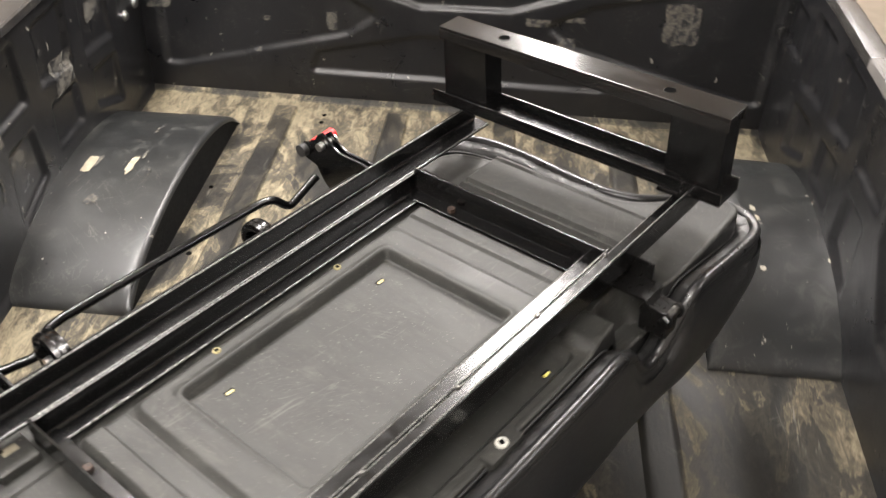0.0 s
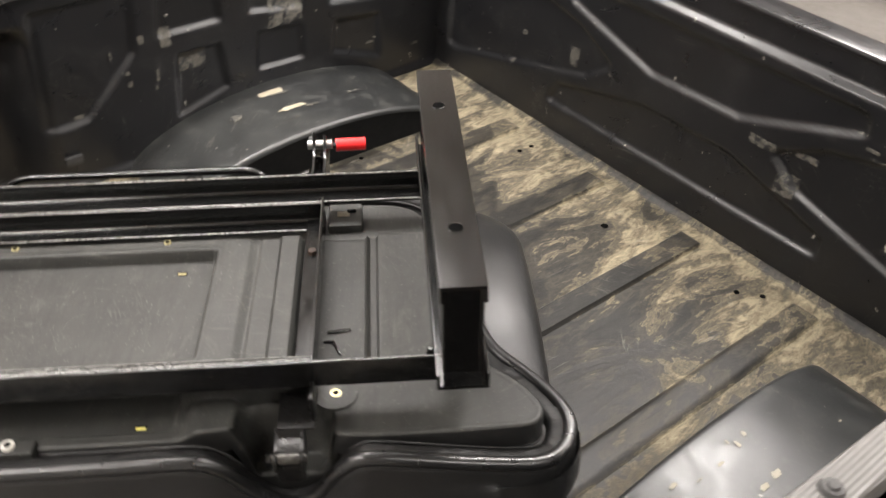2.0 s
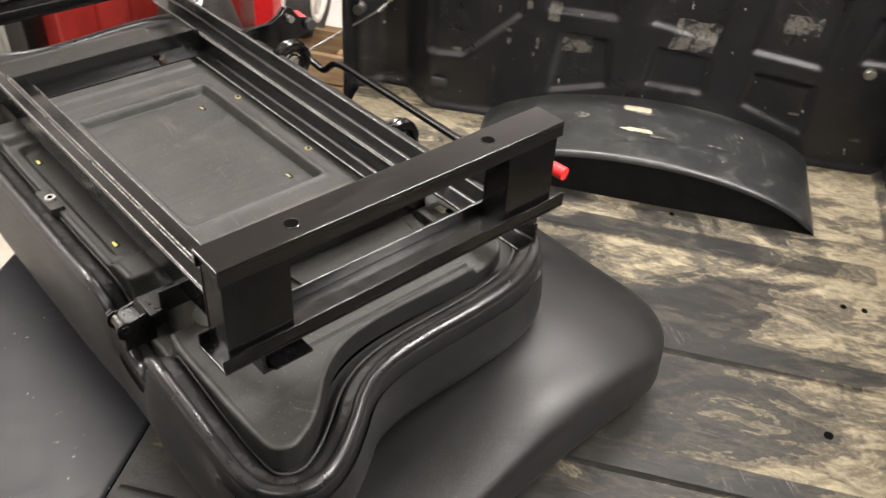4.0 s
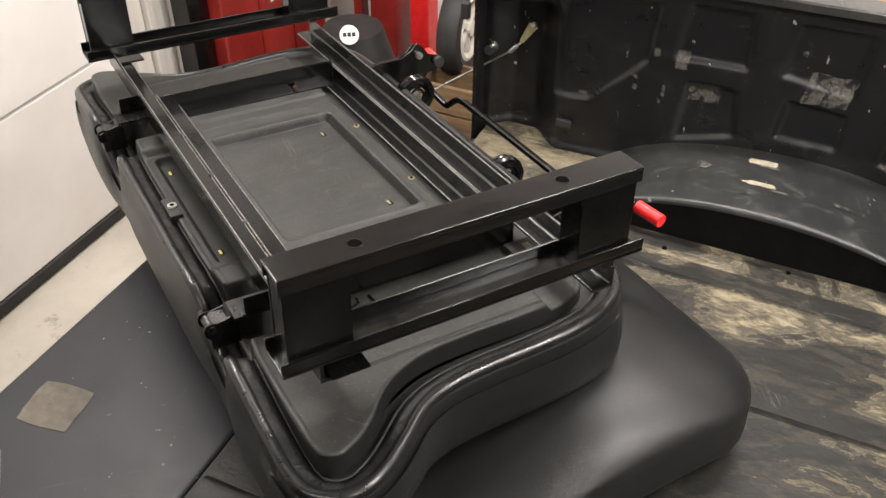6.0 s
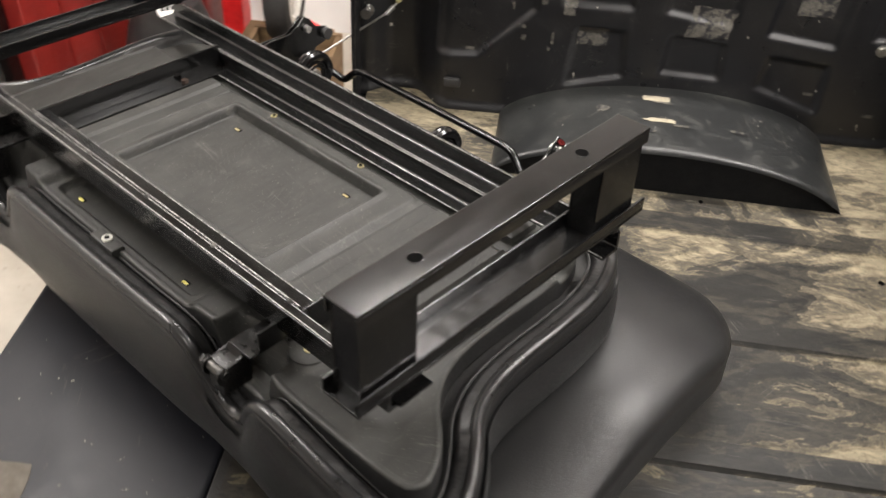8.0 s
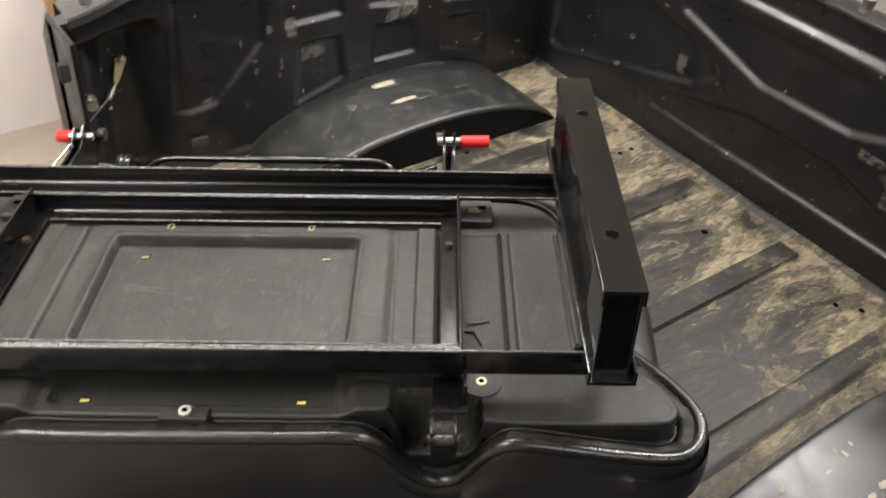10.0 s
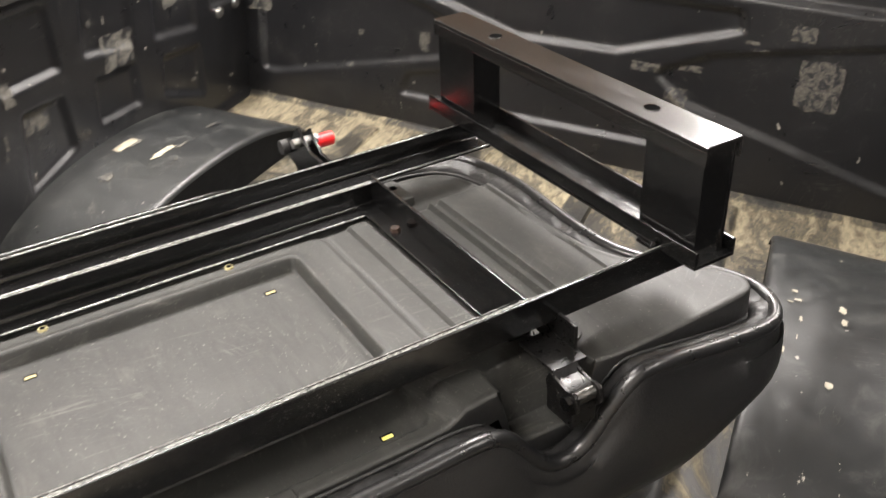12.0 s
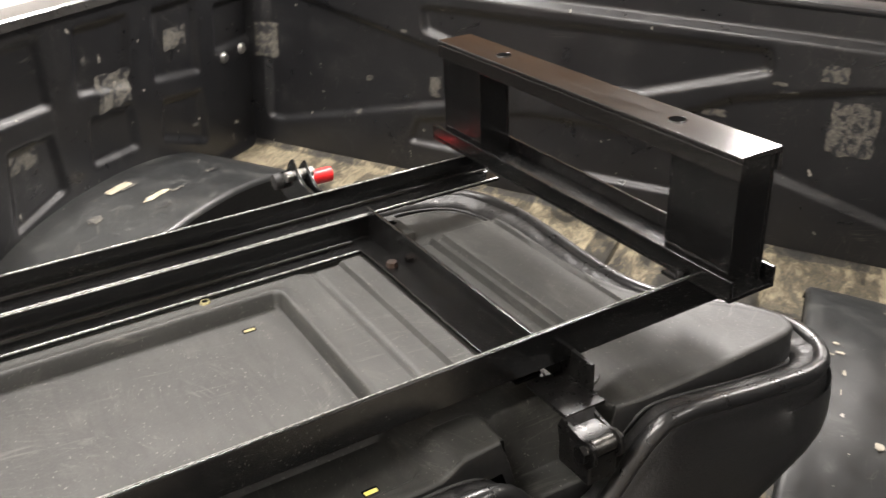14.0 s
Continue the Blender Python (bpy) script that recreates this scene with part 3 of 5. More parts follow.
def arch_height(x, x0, x1, rise):
    d = (x - (x0 + x1) / 2) / ((x1 - x0) / 2)
    return rise * max(0.0, 1 - abs(d) ** 2.1) ** 0.62


def wheel_arch(truck, wall, edge, x0, x1, rise, label):
    """A wheel housing: arched top, rolled inner edge, upright inner face."""
    xs = [(x0 + x1) / 2 - (x1 - x0) / 2 * math.cos(math.pi * i / 64) for i in range(65)]
    sgn = 1 if wall(xs[0]) > edge else -1
    def section(x):
        h = arch_height(x, x0, x1, rise)
        w = wall(x) + sgn * 0.01
        k = min(1.0, h / 0.03)
        out = [(w, h + -0.006 * k)]
        for t in (0.25, 0.5, 0.75, 0.93):
            out.append((w + (edge + sgn * 0.012 - w) * t, h + -0.006 * k * (1 - t) ** 1.3))
        for a in (0, 22, 45, 68, 90):
            out.append((edge + sgn * 0.012 * (1 - math.sin(radians(a))), h - 0.012 * k * (1 - math.cos(radians(a)))))
        return out
    secs = [section(x) for x in xs]
    bm = grid_mesh(64, len(secs[0]) - 1, lambda i, j: (xs[i], secs[i][j][0], secs[i][j][1]))
    bmesh.ops.recalc_face_normals(bm, faces=bm.faces)
    housing = part("wheel_housing", bm, ARCH_PAINT, truck, label, angle=60)
    # inner face in flat matte black, darker than the arched top
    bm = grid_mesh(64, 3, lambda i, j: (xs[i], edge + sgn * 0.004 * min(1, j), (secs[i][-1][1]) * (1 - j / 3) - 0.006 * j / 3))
    part("inner_face", bm, MATTE_FACE, housing, "matte black face below the rolled edge")
    return housing


def flake(parent, center, size, seed, plane, material=GREY_CHIP, rough=0.2, name="paint_chip"):
    """One ragged patch that lies 1 mm proud of a wall. plane maps (a, b, rise) to a place."""
    (a, b), (w, h) = center, size
    bm = bmesh.new()
    pts = blob(a, b, w, h, seed, 40, rough)
    rings = [[bm.verts.new(plane(a + (p - a) * k, b + (q - b) * k, 0.0010)) for p, q in pts] for k in (0.35, 0.7, 1.0)]
    c = bm.verts.new(plane(a, b, 0.0010))
    n = len(pts)
    for i in range(n):
        bm.faces.new((c, rings[0][i], rings[0][(i + 1) % n]))
        for s, t in zip(rings, rings[1:]):
            bm.faces.new((s[i], t[i], t[(i + 1) % n], s[(i + 1) % n]))
    return mesh_object(name, bm, material, parent)


def build_truck():
    truck = thing("pickup_truck", "black-lined open pickup truck bed with dirt-caked floor, tailgate down", "truck")
    # floor
    xs = frange(-BED_LEN, -0.075, 0.04) + frange(-0.072, 0.012, 0.006)
    ys = frange(NEAR_Y - 0.01, 0.012, 0.0062)
    bm = grid_mesh(len(xs) - 1, len(ys) - 1, lambda i, j: (xs[i], ys[j], floor_height(xs[i], ys[j])))
    bm2 = add_box(bm, -BED_LEN, 0.0, NEAR_Y, -0.06, -0.06, -0.012)
    floor = part("bed_floor", bm2, FLOOR_MAT, truck, "ribbed black bed floor caked with tan dirt")
    for hx, hy, r in ((-0.725, -0.329, 0.006), (-0.179, -0.825, 0.008), (-0.125, -0.49, 0.006), (-0.085, -0.49, 0.006), (-0.12, -1.14, 0.006), (-0.085, -1.18, 0.006), (-0.47, -0.30, 0.005)):
        part("drain_hole", cyl((hx, hy, 0.0), (hx, hy, 0.0014), r, 14), HOLE, floor)
    # front panel
    ys = frange(NEAR_Y - 0.02, 0.02, 0.006)
    zs = frange(-0.012, 0.50, 0.006)
    def front(i, j):
        y, z = ys[i], zs[j]
        x = sunk(BULK_PANELS, y, z, 0.010, 0.011) + 0.014 * smooth(0.436, 0.450, z) * smooth(0.0, -0.06, y) + 0.006 * smooth(0.02, 0.45, z)
        return (x, y, z)
    bm = grid_mesh(len(ys) - 1, len(zs) - 1, front)
    add_box(bm, 0.045, 0.075, NEAR_Y - 0.02, 0.02, -0.06, 0.495)
    add_box(bm, 0.015, 0.085, NEAR_Y - 0.02, 0.02, 0.496, 0.512, bevel=0.006)
    bulk = part("front_panel", bm, LINER, truck, "black pressed-steel front panel with embossed panels")
    bulk_plane = lambda a, b, d: (sunk(BULK_PANELS, a, b, 0.010, 0.011) + 0.006 * smooth(0.02, 0.45, b) - d - 0.0006, a, b)
    for n, (y, z, w, h) in enumerate(((-0.046, 0.273, 0.062, 0.088), (-1.388, 0.279, 0.092, 0.108), (-1.03, 0.262, 0.065, 0.022), (-1.125, 0.272, 0.05, 0.016), (-1.335, 0.385, 0.05, 0.035), (-0.33, 0.22, 0.018, 0.014), (-1.105, 0.20, 0.05, 0.05), (-0.50, 0.225, 0.03, 0.05), (-1.24, 0.352, 0.030, 0.008), (-1.26, 0.338, 0.034, 0.007), (-1.20, 0.372, 0.016, 0.007), (-0.30, 0.135, 0.022, 0.010), (-0.62, 0.235, 0.010, 0.012), (-0.42, 0.345, 0.016, 0.008))):
        flake(bulk, (y, z), (w, h), 40 + n, bulk_plane, GREY_CHIP)
    bm = cyl((0.050, -0.872, 0.512), (0.050, -0.872, 0.520), 0.016, 20, 0.014)
    add_cyl(bm, (0.050, -0.872, 0.520), (0.050, -0.872, 0.540), 0.011, 20, 0.014)
    add_cyl(bm, (0.050, -0.872, 0.540), (0.050, -0.872, 0.546), 0.014, 20, 0.007)
    part("ledge_knob", bm, CAB_TAUPE, bulk, "grey round knob on the panel ledge")
    # far side
    xs = frange(-BED_LEN - 0.018, 0.012, 0.005)
    zs = frange(-0.012, 0.475, 0.005)
    def lift(x, z):
        return z if z < 0.26 else 0.26 + (z - 0.26) * (rail_top(x) - 0.26) / 0.215
    def side(i, j):
        x, z = xs[i], zs[j]
        return (x, far_y(x) + rear_recess(x, z) + sunk(SIDE_PANELS, x, z, 0.011, 0.014, 0.010) + 0.004 * smooth(0.05, 0.4, z) - 0.010 * (1 - smooth(0.0, 0.025, z)), lift(x, z))
    bm = grid_mesh(len(xs) - 1, len(zs) - 1, side)
    bmesh.ops.reverse_faces(bm, faces=bm.faces)
    far = part("bed_side", bm, LINER, truck, "black bed side with pressed pockets and flaked paint")
    far_plane = lambda a, b, d: (a, far_y(a) + sunk(SIDE_PANELS, a, b, 0.011, 0.014, 0.010) + 0.004 * smooth(0.05, 0.4, b) - d - 0.0006, lift(a, b))
    for n, (x, z, w, h) in enumerate(((-0.746, 0.220, 0.070, 0.050), (-0.493, 0.278, 0.100, 0.075), (-0.805, 0.290, 0.030, 0.045), (-0.275, 0.335, 0.080, 0.050), (-0.560, 0.352, 0.012, 0.016), (-0.90, 0.205, 0.012, 0.016), (-0.862, 0.300, 0.014, 0.022), (-0.905, 0.232, 0.018, 0.010), (-0.835, 0.208, 0.008, 0.030), (-0.842, 0.182, 0.010, 0.014), (-0.93, 0.275, 0.006, 0.018), (-1.02, 0.160, 0.022, 0.010), (-0.085, 0.082, 0.03, 0.010), (-0.232, 0.120, 0.025, 0.008), (-0.66, 0.315, 0.008, 0.012))):
        flake(far, (x, z), (w, h), 70 + n, far_plane, GREY_CHIP)
    for bx, bz in ((-0.111, 0.249), (-0.036, 0.254)):
        y0 = far_y(bx) + 0.002
        bm = cyl((bx, y0, bz), (bx, y0 - 0.007, bz), 0.011, 6, 0.010)
        add_cyl(bm, (bx, y0 + 0.002, bz), (bx, y0 - 0.002, bz), 0.014, 16)
        part("corner_bolt", bm, CHROME, far, "bright hexagon bolt")
    skin = prism([(0.052, -0.32), (0.052, 0.36), (0.10, 0.36), (0.15, 0.30), (0.16, 0.10), (0.13, -0.32)], -BED_LEN - 0.03, 0.10, "x", bevel=0.0)
    part("side_skin", skin, CAB_PAINT, truck)
    rail = part("bed_rail", bed_rail(far_y, 1, 0.02), RAIL_GLOSS, truck, "dark glossy bed rail with round bolts")
    part("end_post", box(-BED_LEN - 0.030, -BED_LEN - 0.018, far_y(-1.3) - 0.004, 0.10, -0.30, 0.37, bevel=0.004), LINER, truck)
    for bx, by in ((-1.245, 0.016), (-1.172, 0.034), (-1.092, 0.040), (-0.405, 0.022), (-0.02, 0.030)):
        z = rail_top(bx)
        bm = cyl((bx, far_y(bx) + by, z + 0.001), (bx, far_y(bx) + by, z + 0.010), 0.012, 18, 0.009)
        bolt = part("rail_bolt", bm, WELD, rail, "round grey rail bolt")
        part("bolt_recess", cyl((bx, far_y(bx) + by, z + 0.0098), (bx, far_y(bx) + by, z + 0.0106), 0.0045, 12), HOLE, bolt)
    part("cab_corner_post", box(-0.10, 0.135, 0.064, 0.11, 0.466, 0.80, bevel=0.01), RUBBER, truck, "black cab corner post")
    # near side
    xs = frange(-BED_LEN - 0.03, 0.012, 0.012)
    bm = grid_mesh(len(xs) - 1, len(zs) - 1, lambda i, j: (xs[i], near_y(xs[i]) - sunk(SIDE_PANELS, xs[i], zs[j], 0.011, 0.014, 0.010), lift(xs[i], zs[j])))
    part("bed_side", bm, LINER, truck, "black bed side with pressed pockets")
    part("side_skin", prism([(-1.662, -0.32), (-1.662, 0.36), (-1.755, 0.36), (-1.79, 0.30), (-1.80, 0.10), (-1.77, -0.32)], -BED_LEN - 0.03, 0.10, "x"), CAB_PAINT, truck)
    part("bed_rail", bed_rail(near_y, -1, 0.0, -0.56, wide=0.72), RAIL_GLOSS, truck, "dark glossy bed rail")
    cap = part("bed_rail_cap", bed_rail(near_y, -1, 0.080, -BED_LEN - 0.073, -0.562, (-1.15, -1.275), 0.72), RIBBED_CAP, truck, "grey ribbed bed rail cap")
    for sx, sy in ((-1.318, -1.530), (-1.255, -1.568), (-1.176, -1.615), (-1.094, -1.626), (-0.99, -1.630), (-0.85, -1.635), (-0.68, -1.642)):
        z = rail_top(sx)
        bm = cyl((sx, sy, z), (sx, sy, z + 0.007), 0.015, 20, 0.011)
        add_cyl(bm, (sx, sy, z + 0.007), (sx, sy, z + 0.010), 0.007, 14, 0.005)
        part("cap_screw", bm, RAIL_CAP, cap)
    # wheel housings
    arch = wheel_arch(truck, far_y, -0.285, -0.935, -0.168, 0.112, "scuffed dark green-black wheel housing with tape remnants")
    def arch_plane(a, b, d):
        h = arch_height(a, -0.935, -0.168, 0.112)
        w = far_y(a) + 0.01
        t = (w - b) / (w + 0.273)
        return (a, b, h + -0.006 * max(0.0, 1 - t) ** 1.3 + d + 0.001)
    flake(arch, (-0.582, -0.080), (0.062, 0.022), 5, arch_plane, PALE, 0.12, "tape_remnant")
    flake(arch, (-0.575, -0.170), (0.075, 0.018), 9, arch_plane, PALE, 0.45, "tape_remnant")
    for n, (x, y, w, h) in enumerate(((-0.57, -0.095, 0.05, 0.008), (-0.53, -0.185, 0.04, 0.008), (-0.60, -0.215, 0.03, 0.010), (-0.70, -0.13, 0.03, 0.03), (-0.40, -0.17, 0.05, 0.012))):
        flake(arch, (x, y), (w, h), 90 + n, arch_plane, GREY_CHIP, 0.5)
    near_arch = wheel_arch(truck, near_y, -1.368, -0.938, -0.180, 0.118, "scuffed black wheel housing with pale paint nicks")
    def near_plane(a, b, d):
        h = arch_height(a, -0.938, -0.180, 0.118)
        t = (b - NEAR_Y) / 0.26
        return (a, b, h + -0.006 * max(0.0, 1 - t) ** 1.3 + d + 0.001)
    for n, (x, y, w, h) in enumerate(((-0.558, -1.494, 0.034, 0.018), (-0.592, -1.498, 0.030, 0.014), (-0.745, -1.484, 0.020, 0.018), (-0.697, -1.411, 0.026, 0.012), (-0.535, -1.417, 0.012, 0.016), (-0.612, -1.432, 0.022, 0.008), (-0.706, -1.622, 0.020, 0.018), (-0.560, -1.425, 0.010, 0.022), (-0.362, -1.49, 0.014, 0.006), (-0.66, -1.43, 0.020, 0.003), (-0.57, -1.412, 0.006, 0.014))):
        flake(near_arch, (x, y), (w * 0.66, h * 0.66), 120 + n, near_plane, PALE_NICK, 0.50)
    # tailgate
    gate = part("tailgate", box(-1.745, -1.292, -1.60, -0.075, -0.085, -0.027, bevel=0.012), GATE_PAINT, truck, "lowered blue-black tailgate with a square tape mark")
    part("hinge_gap_strip", box(-1.290, -1.267, -1.62, -0.07, -0.075, -0.022, bevel=0.004), RUBBER, gate)
    bm = prism(blob(0, 0, 0.108, 0.100, 3, 40, 0.07), 0, 0.0012, "z", m=pose(-1.623, -1.205, -0.027, 0, 0, 8))
    part("tape_mark", bm, surface("brown_tape_mark", (0.085, 0.072, 0.055), (0.14, 0.12, 0.092), 40, (0.6, 0.8), 0.2, bump_scale=200), gate, "square brown tape mark")
    # tailgate cable and latch bolts
    eye, low, lug = Vector((-1.177, 0.030, 0.270)), Vector((-1.201, 0.010, 0.226)), Vector((-1.220, -0.002, 0.207))
    cable = part("tailgate_cable", tube([low, lug, (-1.40, -0.049, 0.082), (-1.585, -0.097, -0.022)], 0.0026, 8), CHROME, truck, "steel tailgate cable")
    zax = (eye - low).normalized()
    yax = (Vector((0, 1, 0)) - zax * zax.y).normalized()
    axes = Matrix((yax.cross(zax), yax, zax)).transposed().to_4x4()
    outline = [(0.0130 * math.sin(t), 0.0130 * math.cos(t)) for t in np.linspace(-2.0, 2.0, 15)] + [(0.0060, -0.047), (0.0035, -0.053), (-0.0035, -0.053), (-0.0060, -0.047)]
    part("cable_eyelet", prism(outline, -0.0015, 0.0015, "y", bevel=0.0005, m=Matrix.Translation(eye) @ axes), BRASS, cable, "yellow-zinc eyelet")
    part("eyelet_bolt", cyl(eye + yax * 0.012, eye - yax * 0.011, 0.0095, 18, 0.0060), CHROME, cable)
    mid = low.lerp(lug, 0.35)
    part("cable_sleeve", cyl(mid, mid + (lug - low) * 0.85, 0.0058, 12), CHROME, cable)
    b = Vector((-1.266, -0.008, 0.212))
    bm = cyl(b, b - Vector((0, 0.022, 0)), 0.0085, 16, 0.0075)
    add_cyl(bm, b - Vector((0, 0.0, 0)), b - Vector((0, 0.004, 0)), 0.0155, 20)
    add_cyl(bm, b - Vector((0, 0.020, 0)), b - Vector((0, 0.026, 0)), 0.012, 16)
    part("striker_bolt", bm, CHROME, truck, "bright steel striker bolt")
    part("latch_block", box(-1.325, -1.305, -0.075, -0.055, 0.30, 0.34, bevel=0.004), RUBBER, truck)
    # bump stop rubber on the side
    part("rubber_stop", box(-1.075, -1.035, far_y(-1.05) - 0.014, far_y(-1.05), 0.062, 0.085, bevel=0.005), RUBBER, truck)
    # rear wheels under the housings
    for y0, y1 in ((0.0, 0.045), (-1.69, -1.645)):
        c, w = Vector((-0.55, (y0 + y1) / 2, -0.345)), 0.10
        tyre = cyl(c - Vector((0, w * 0.8, 0)), c + Vector((0, w * 0.8, 0)), 0.335, 40)
        add_cyl(tyre, c - Vector((0, w * 0.62, 0)), c + Vector((0, w * 0.62, 0)), 0.355, 40)
        wheel = part("rear_wheel", tyre, RUBBER, truck, "black rear tyre")
        part("rim", cyl(c - Vector((0, w * 0.82, 0)), c + Vector((0, w * 0.82, 0)), 0.20, 28), WELD, wheel, "grey steel rim")
    part("axle", cyl((-0.55, -1.60, -0.345), (-0.55, -0.04, -0.345), 0.045, 16), RUBBER, truck)
    # cab
    part("cab_ledge", box(0.09, 0.455, NEAR_Y - 0.06, 0.06, 0.40, 0.450, bevel=0.01), CAB_TAUPE, truck, "taupe ledge between bed and cab")
    part("cab_back", box(0.46, 0.52, NEAR_Y - 0.06, 0.06, -0.32, 0.56, bevel=0.01), CAB_PAINT, truck, "dark cab back panel")
    win = part("rear_window", box(0.470, 0.478, NEAR_Y + 0.10, -0.10, 0.585, 0.685), GLASS, truck, "dark tinted rear window")
    bm = box(0.46, 0.51, NEAR_Y - 0.06, 0.06, 0.690, 0.72, bevel=0.01)
    for y0, y1 in ((NEAR_Y - 0.06, NEAR_Y + 0.095), (-0.095, 0.06), (-0.90, -0.86)):
        add_box(bm, 0.46, 0.51, y0, y1, 0.562, 0.688, bevel=0.006)
    part("window_frame", bm, RUBBER, win)
    return truck


build_truck()


# ---- upturned bench seat with its steel base ----
SEAT_O = Vector((-0.8593, -1.0936, 0.0025))
SEAT_TURN, SEAT_TILT = -35.4, 3.8
UC = -0.527


def mir(u):
    return 2 * UC - u


# cushion outline, front half: (along, across, rim height), then mirrored about the middle
HALF = [(UC, -0.292, 0.361), (-0.400, -0.292, 0.361), (-0.325, -0.291, 0.361), (-0.290, -0.289, 0.349), (-0.262, -0.287, 0.313), (-0.235, -0.286, 0.279),
        (-0.207, -0.286, 0.267), (-0.180, -0.288, 0.279), (-0.156, -0.292, 0.321), (-0.130, -0.296, 0.353), (-0.095, -0.298, 0.359), (0.010, -0.298, 0.341),
        (0.085, -0.294, 0.329), (0.118, -0.280, 0.326), (0.138, -0.252, 0.325), (0.142, -0.218, 0.325), (0.126, -0.178, 0.325), (0.098, -0.138, 0.325),
        (0.064, -0.095, 0.325), (0.046, -0.045, 0.325), (0.042, 0.020, 0.325), (0.044, 0.100, 0.325), (0.042, 0.170, 0.325), (0.030, 0.225, 0.325),
        (0.005, 0.270, 0.325), (-0.040, 0.300, 0.325), (-0.110, 0.312, 0.325), (-0.300, 0.315, 0.325), (UC, 0.315, 0.325)]


def smooth_loop():
    pts = HALF + [(mir(u), v, w) for u, v, w in HALF[-2:0:-1]]
    n, out = len(pts), []
    for i in range(n):
        p0, p1, p2, p3 = (np.array(pts[(i + k) % n]) for k in (-1, 0, 1, 2))
        steps = max(2, round(np.linalg.norm((p2 - p1)[:2]) / 0.011))
        for s in range(steps):
            t = s / steps
            q = 0.5 * (2 * p1 + (p2 - p0) * t + (2 * p0 - 5 * p1 + 4 * p2 - p3) * t * t + (3 * p1 - p0 - 3 * p2 + p3) * t ** 3)
            out.append(q)
    return out


LOOP = smooth_loop()
LOOP_N = []
for _i in range(len(LOOP)):
    _d = LOOP[(_i + 1) % len(LOOP)] - LOOP[_i - 1]
    _n = np.array([_d[1], -_d[0]])
    LOOP_N.append(_n / np.linalg.norm(_n))


def loop_sweep(profile, closed=False):
    """Sweeps (outward, up) pairs round the cushion outline; a pair may be a function of the rim height."""
    bm = bmesh.new()
    rings = []
    for p, n in zip(LOOP, LOOP_N):
        sec = profile(p[2], p[0]) if callable(profile) else profile
        rings.append([bm.verts.new((p[0] + n[0] * o, p[1] + n[1] * o, h)) for o, h in sec])
    m = len(rings[0])
    for i in range(len(rings)):
        a, b = rings[i], rings[(i + 1) % len(rings)]
        for k in range(m if closed else m - 1):
            bm.faces.new((a[k], b[k], b[(k + 1) % m], a[(k + 1) % m]))
    return bm, rings


def pocket(u, v, u0, u1, v0, v1, edge=0.007, r=0.014):
    """1 inside a round-cornered rectangle, falling to 0 over its sloping edge."""
    du, dv = max(u0 + r - u, u - u1 + r), max(v0 + r - v, v - v1 + r)
    d = math.hypot(max(du, 0), max(dv, 0)) + min(max(du, dv), 0) - r
    return 1 - smooth(-edge, edge, d)


def pan_height(u, v):
    """The moulded underside: a large sunken tray, cross ribs, side strips and hinge pockets."""
    f = u if u > UC else mir(u)
    z = 0.342 - 0.014 * smooth(0.152, 0.164, v)
    tray = pocket(f, v, mir(-0.337), -0.337, -0.118, 0.118, 0.0030, 0.008)
    bead = pocket(f, v, mir(-0.284), -0.284, -0.150, 0.152, 0.0060, 0.018)
    lip = pocket(f, v, mir(-0.328), -0.328, -0.128, 0.128, 0.0065, 0.014) - pocket(f, v, mir(-0.334), -0.334, -0.121, 0.121, 0.0040, 0.010)
    z += 0.007 * bead + 0.0035 * max(0.0, lip) - 0.0165 * tray
    inner = 1 - smooth(0.152, 0.166, abs(v))
    if f > -0.318:
        z -= 0.0015 * (1 - smooth(0.0012, 0.0034, abs(f + 0.276))) * inner
        z += 0.0052 * smooth(-0.246, -0.240, f) * (1 - smooth(-0.217, -0.212, f)) * inner
        z -= 0.010 * smooth(-0.212, -0.207, f) * (1 - smooth(-0.116, -0.112, f)) * inner
        z -= 0.0085 * (1 - smooth(0.0045, 0.0085, abs(f + 0.104))) * inner
        z -= 0.0045 * (1 - smooth(0.0015, 0.0045, abs(f + 0.021))) * inner
    # near strip with its long pocket
    strip = pocket(f, v, mir(-0.345), -0.345, -0.229, -0.155, 0.0045, 0.010)
    z -= 0.012 * strip
    # hinge pocket that opens to the near edge
    hinge = pocket(f, v, -0.262, -0.158, -0.40, -0.205, 0.008, 0.022)
    z -= 0.075 * hinge
    # raised shoulders beside it
    z += 0.012 * pocket(f, v, -0.325, -0.265, -0.262, -0.190, 0.008, 0.016)
    z -= 0.008 * smooth(0.00, 0.05, f) * smooth(-0.12, -0.06, v)
    return z


def pan_lines(base, marks, step):
    """Grid lines at an even step, with finer ones beside each listed crease."""
    out = list(base)
    for c in marks:
        out += [c + k * 0.0022 for k in range(-4, 5)]
    out = sorted(out)
    keep = [out[0]]
    for x in out[1:]:
        if x - keep[-1] > 0.0012:
            keep.append(x)
    return keep


def pan_inset(v):
    """How far the pan's edge lies inside the cushion outline."""
    return 0.0435 + 0.0125 * smooth(-0.17, -0.06, v)


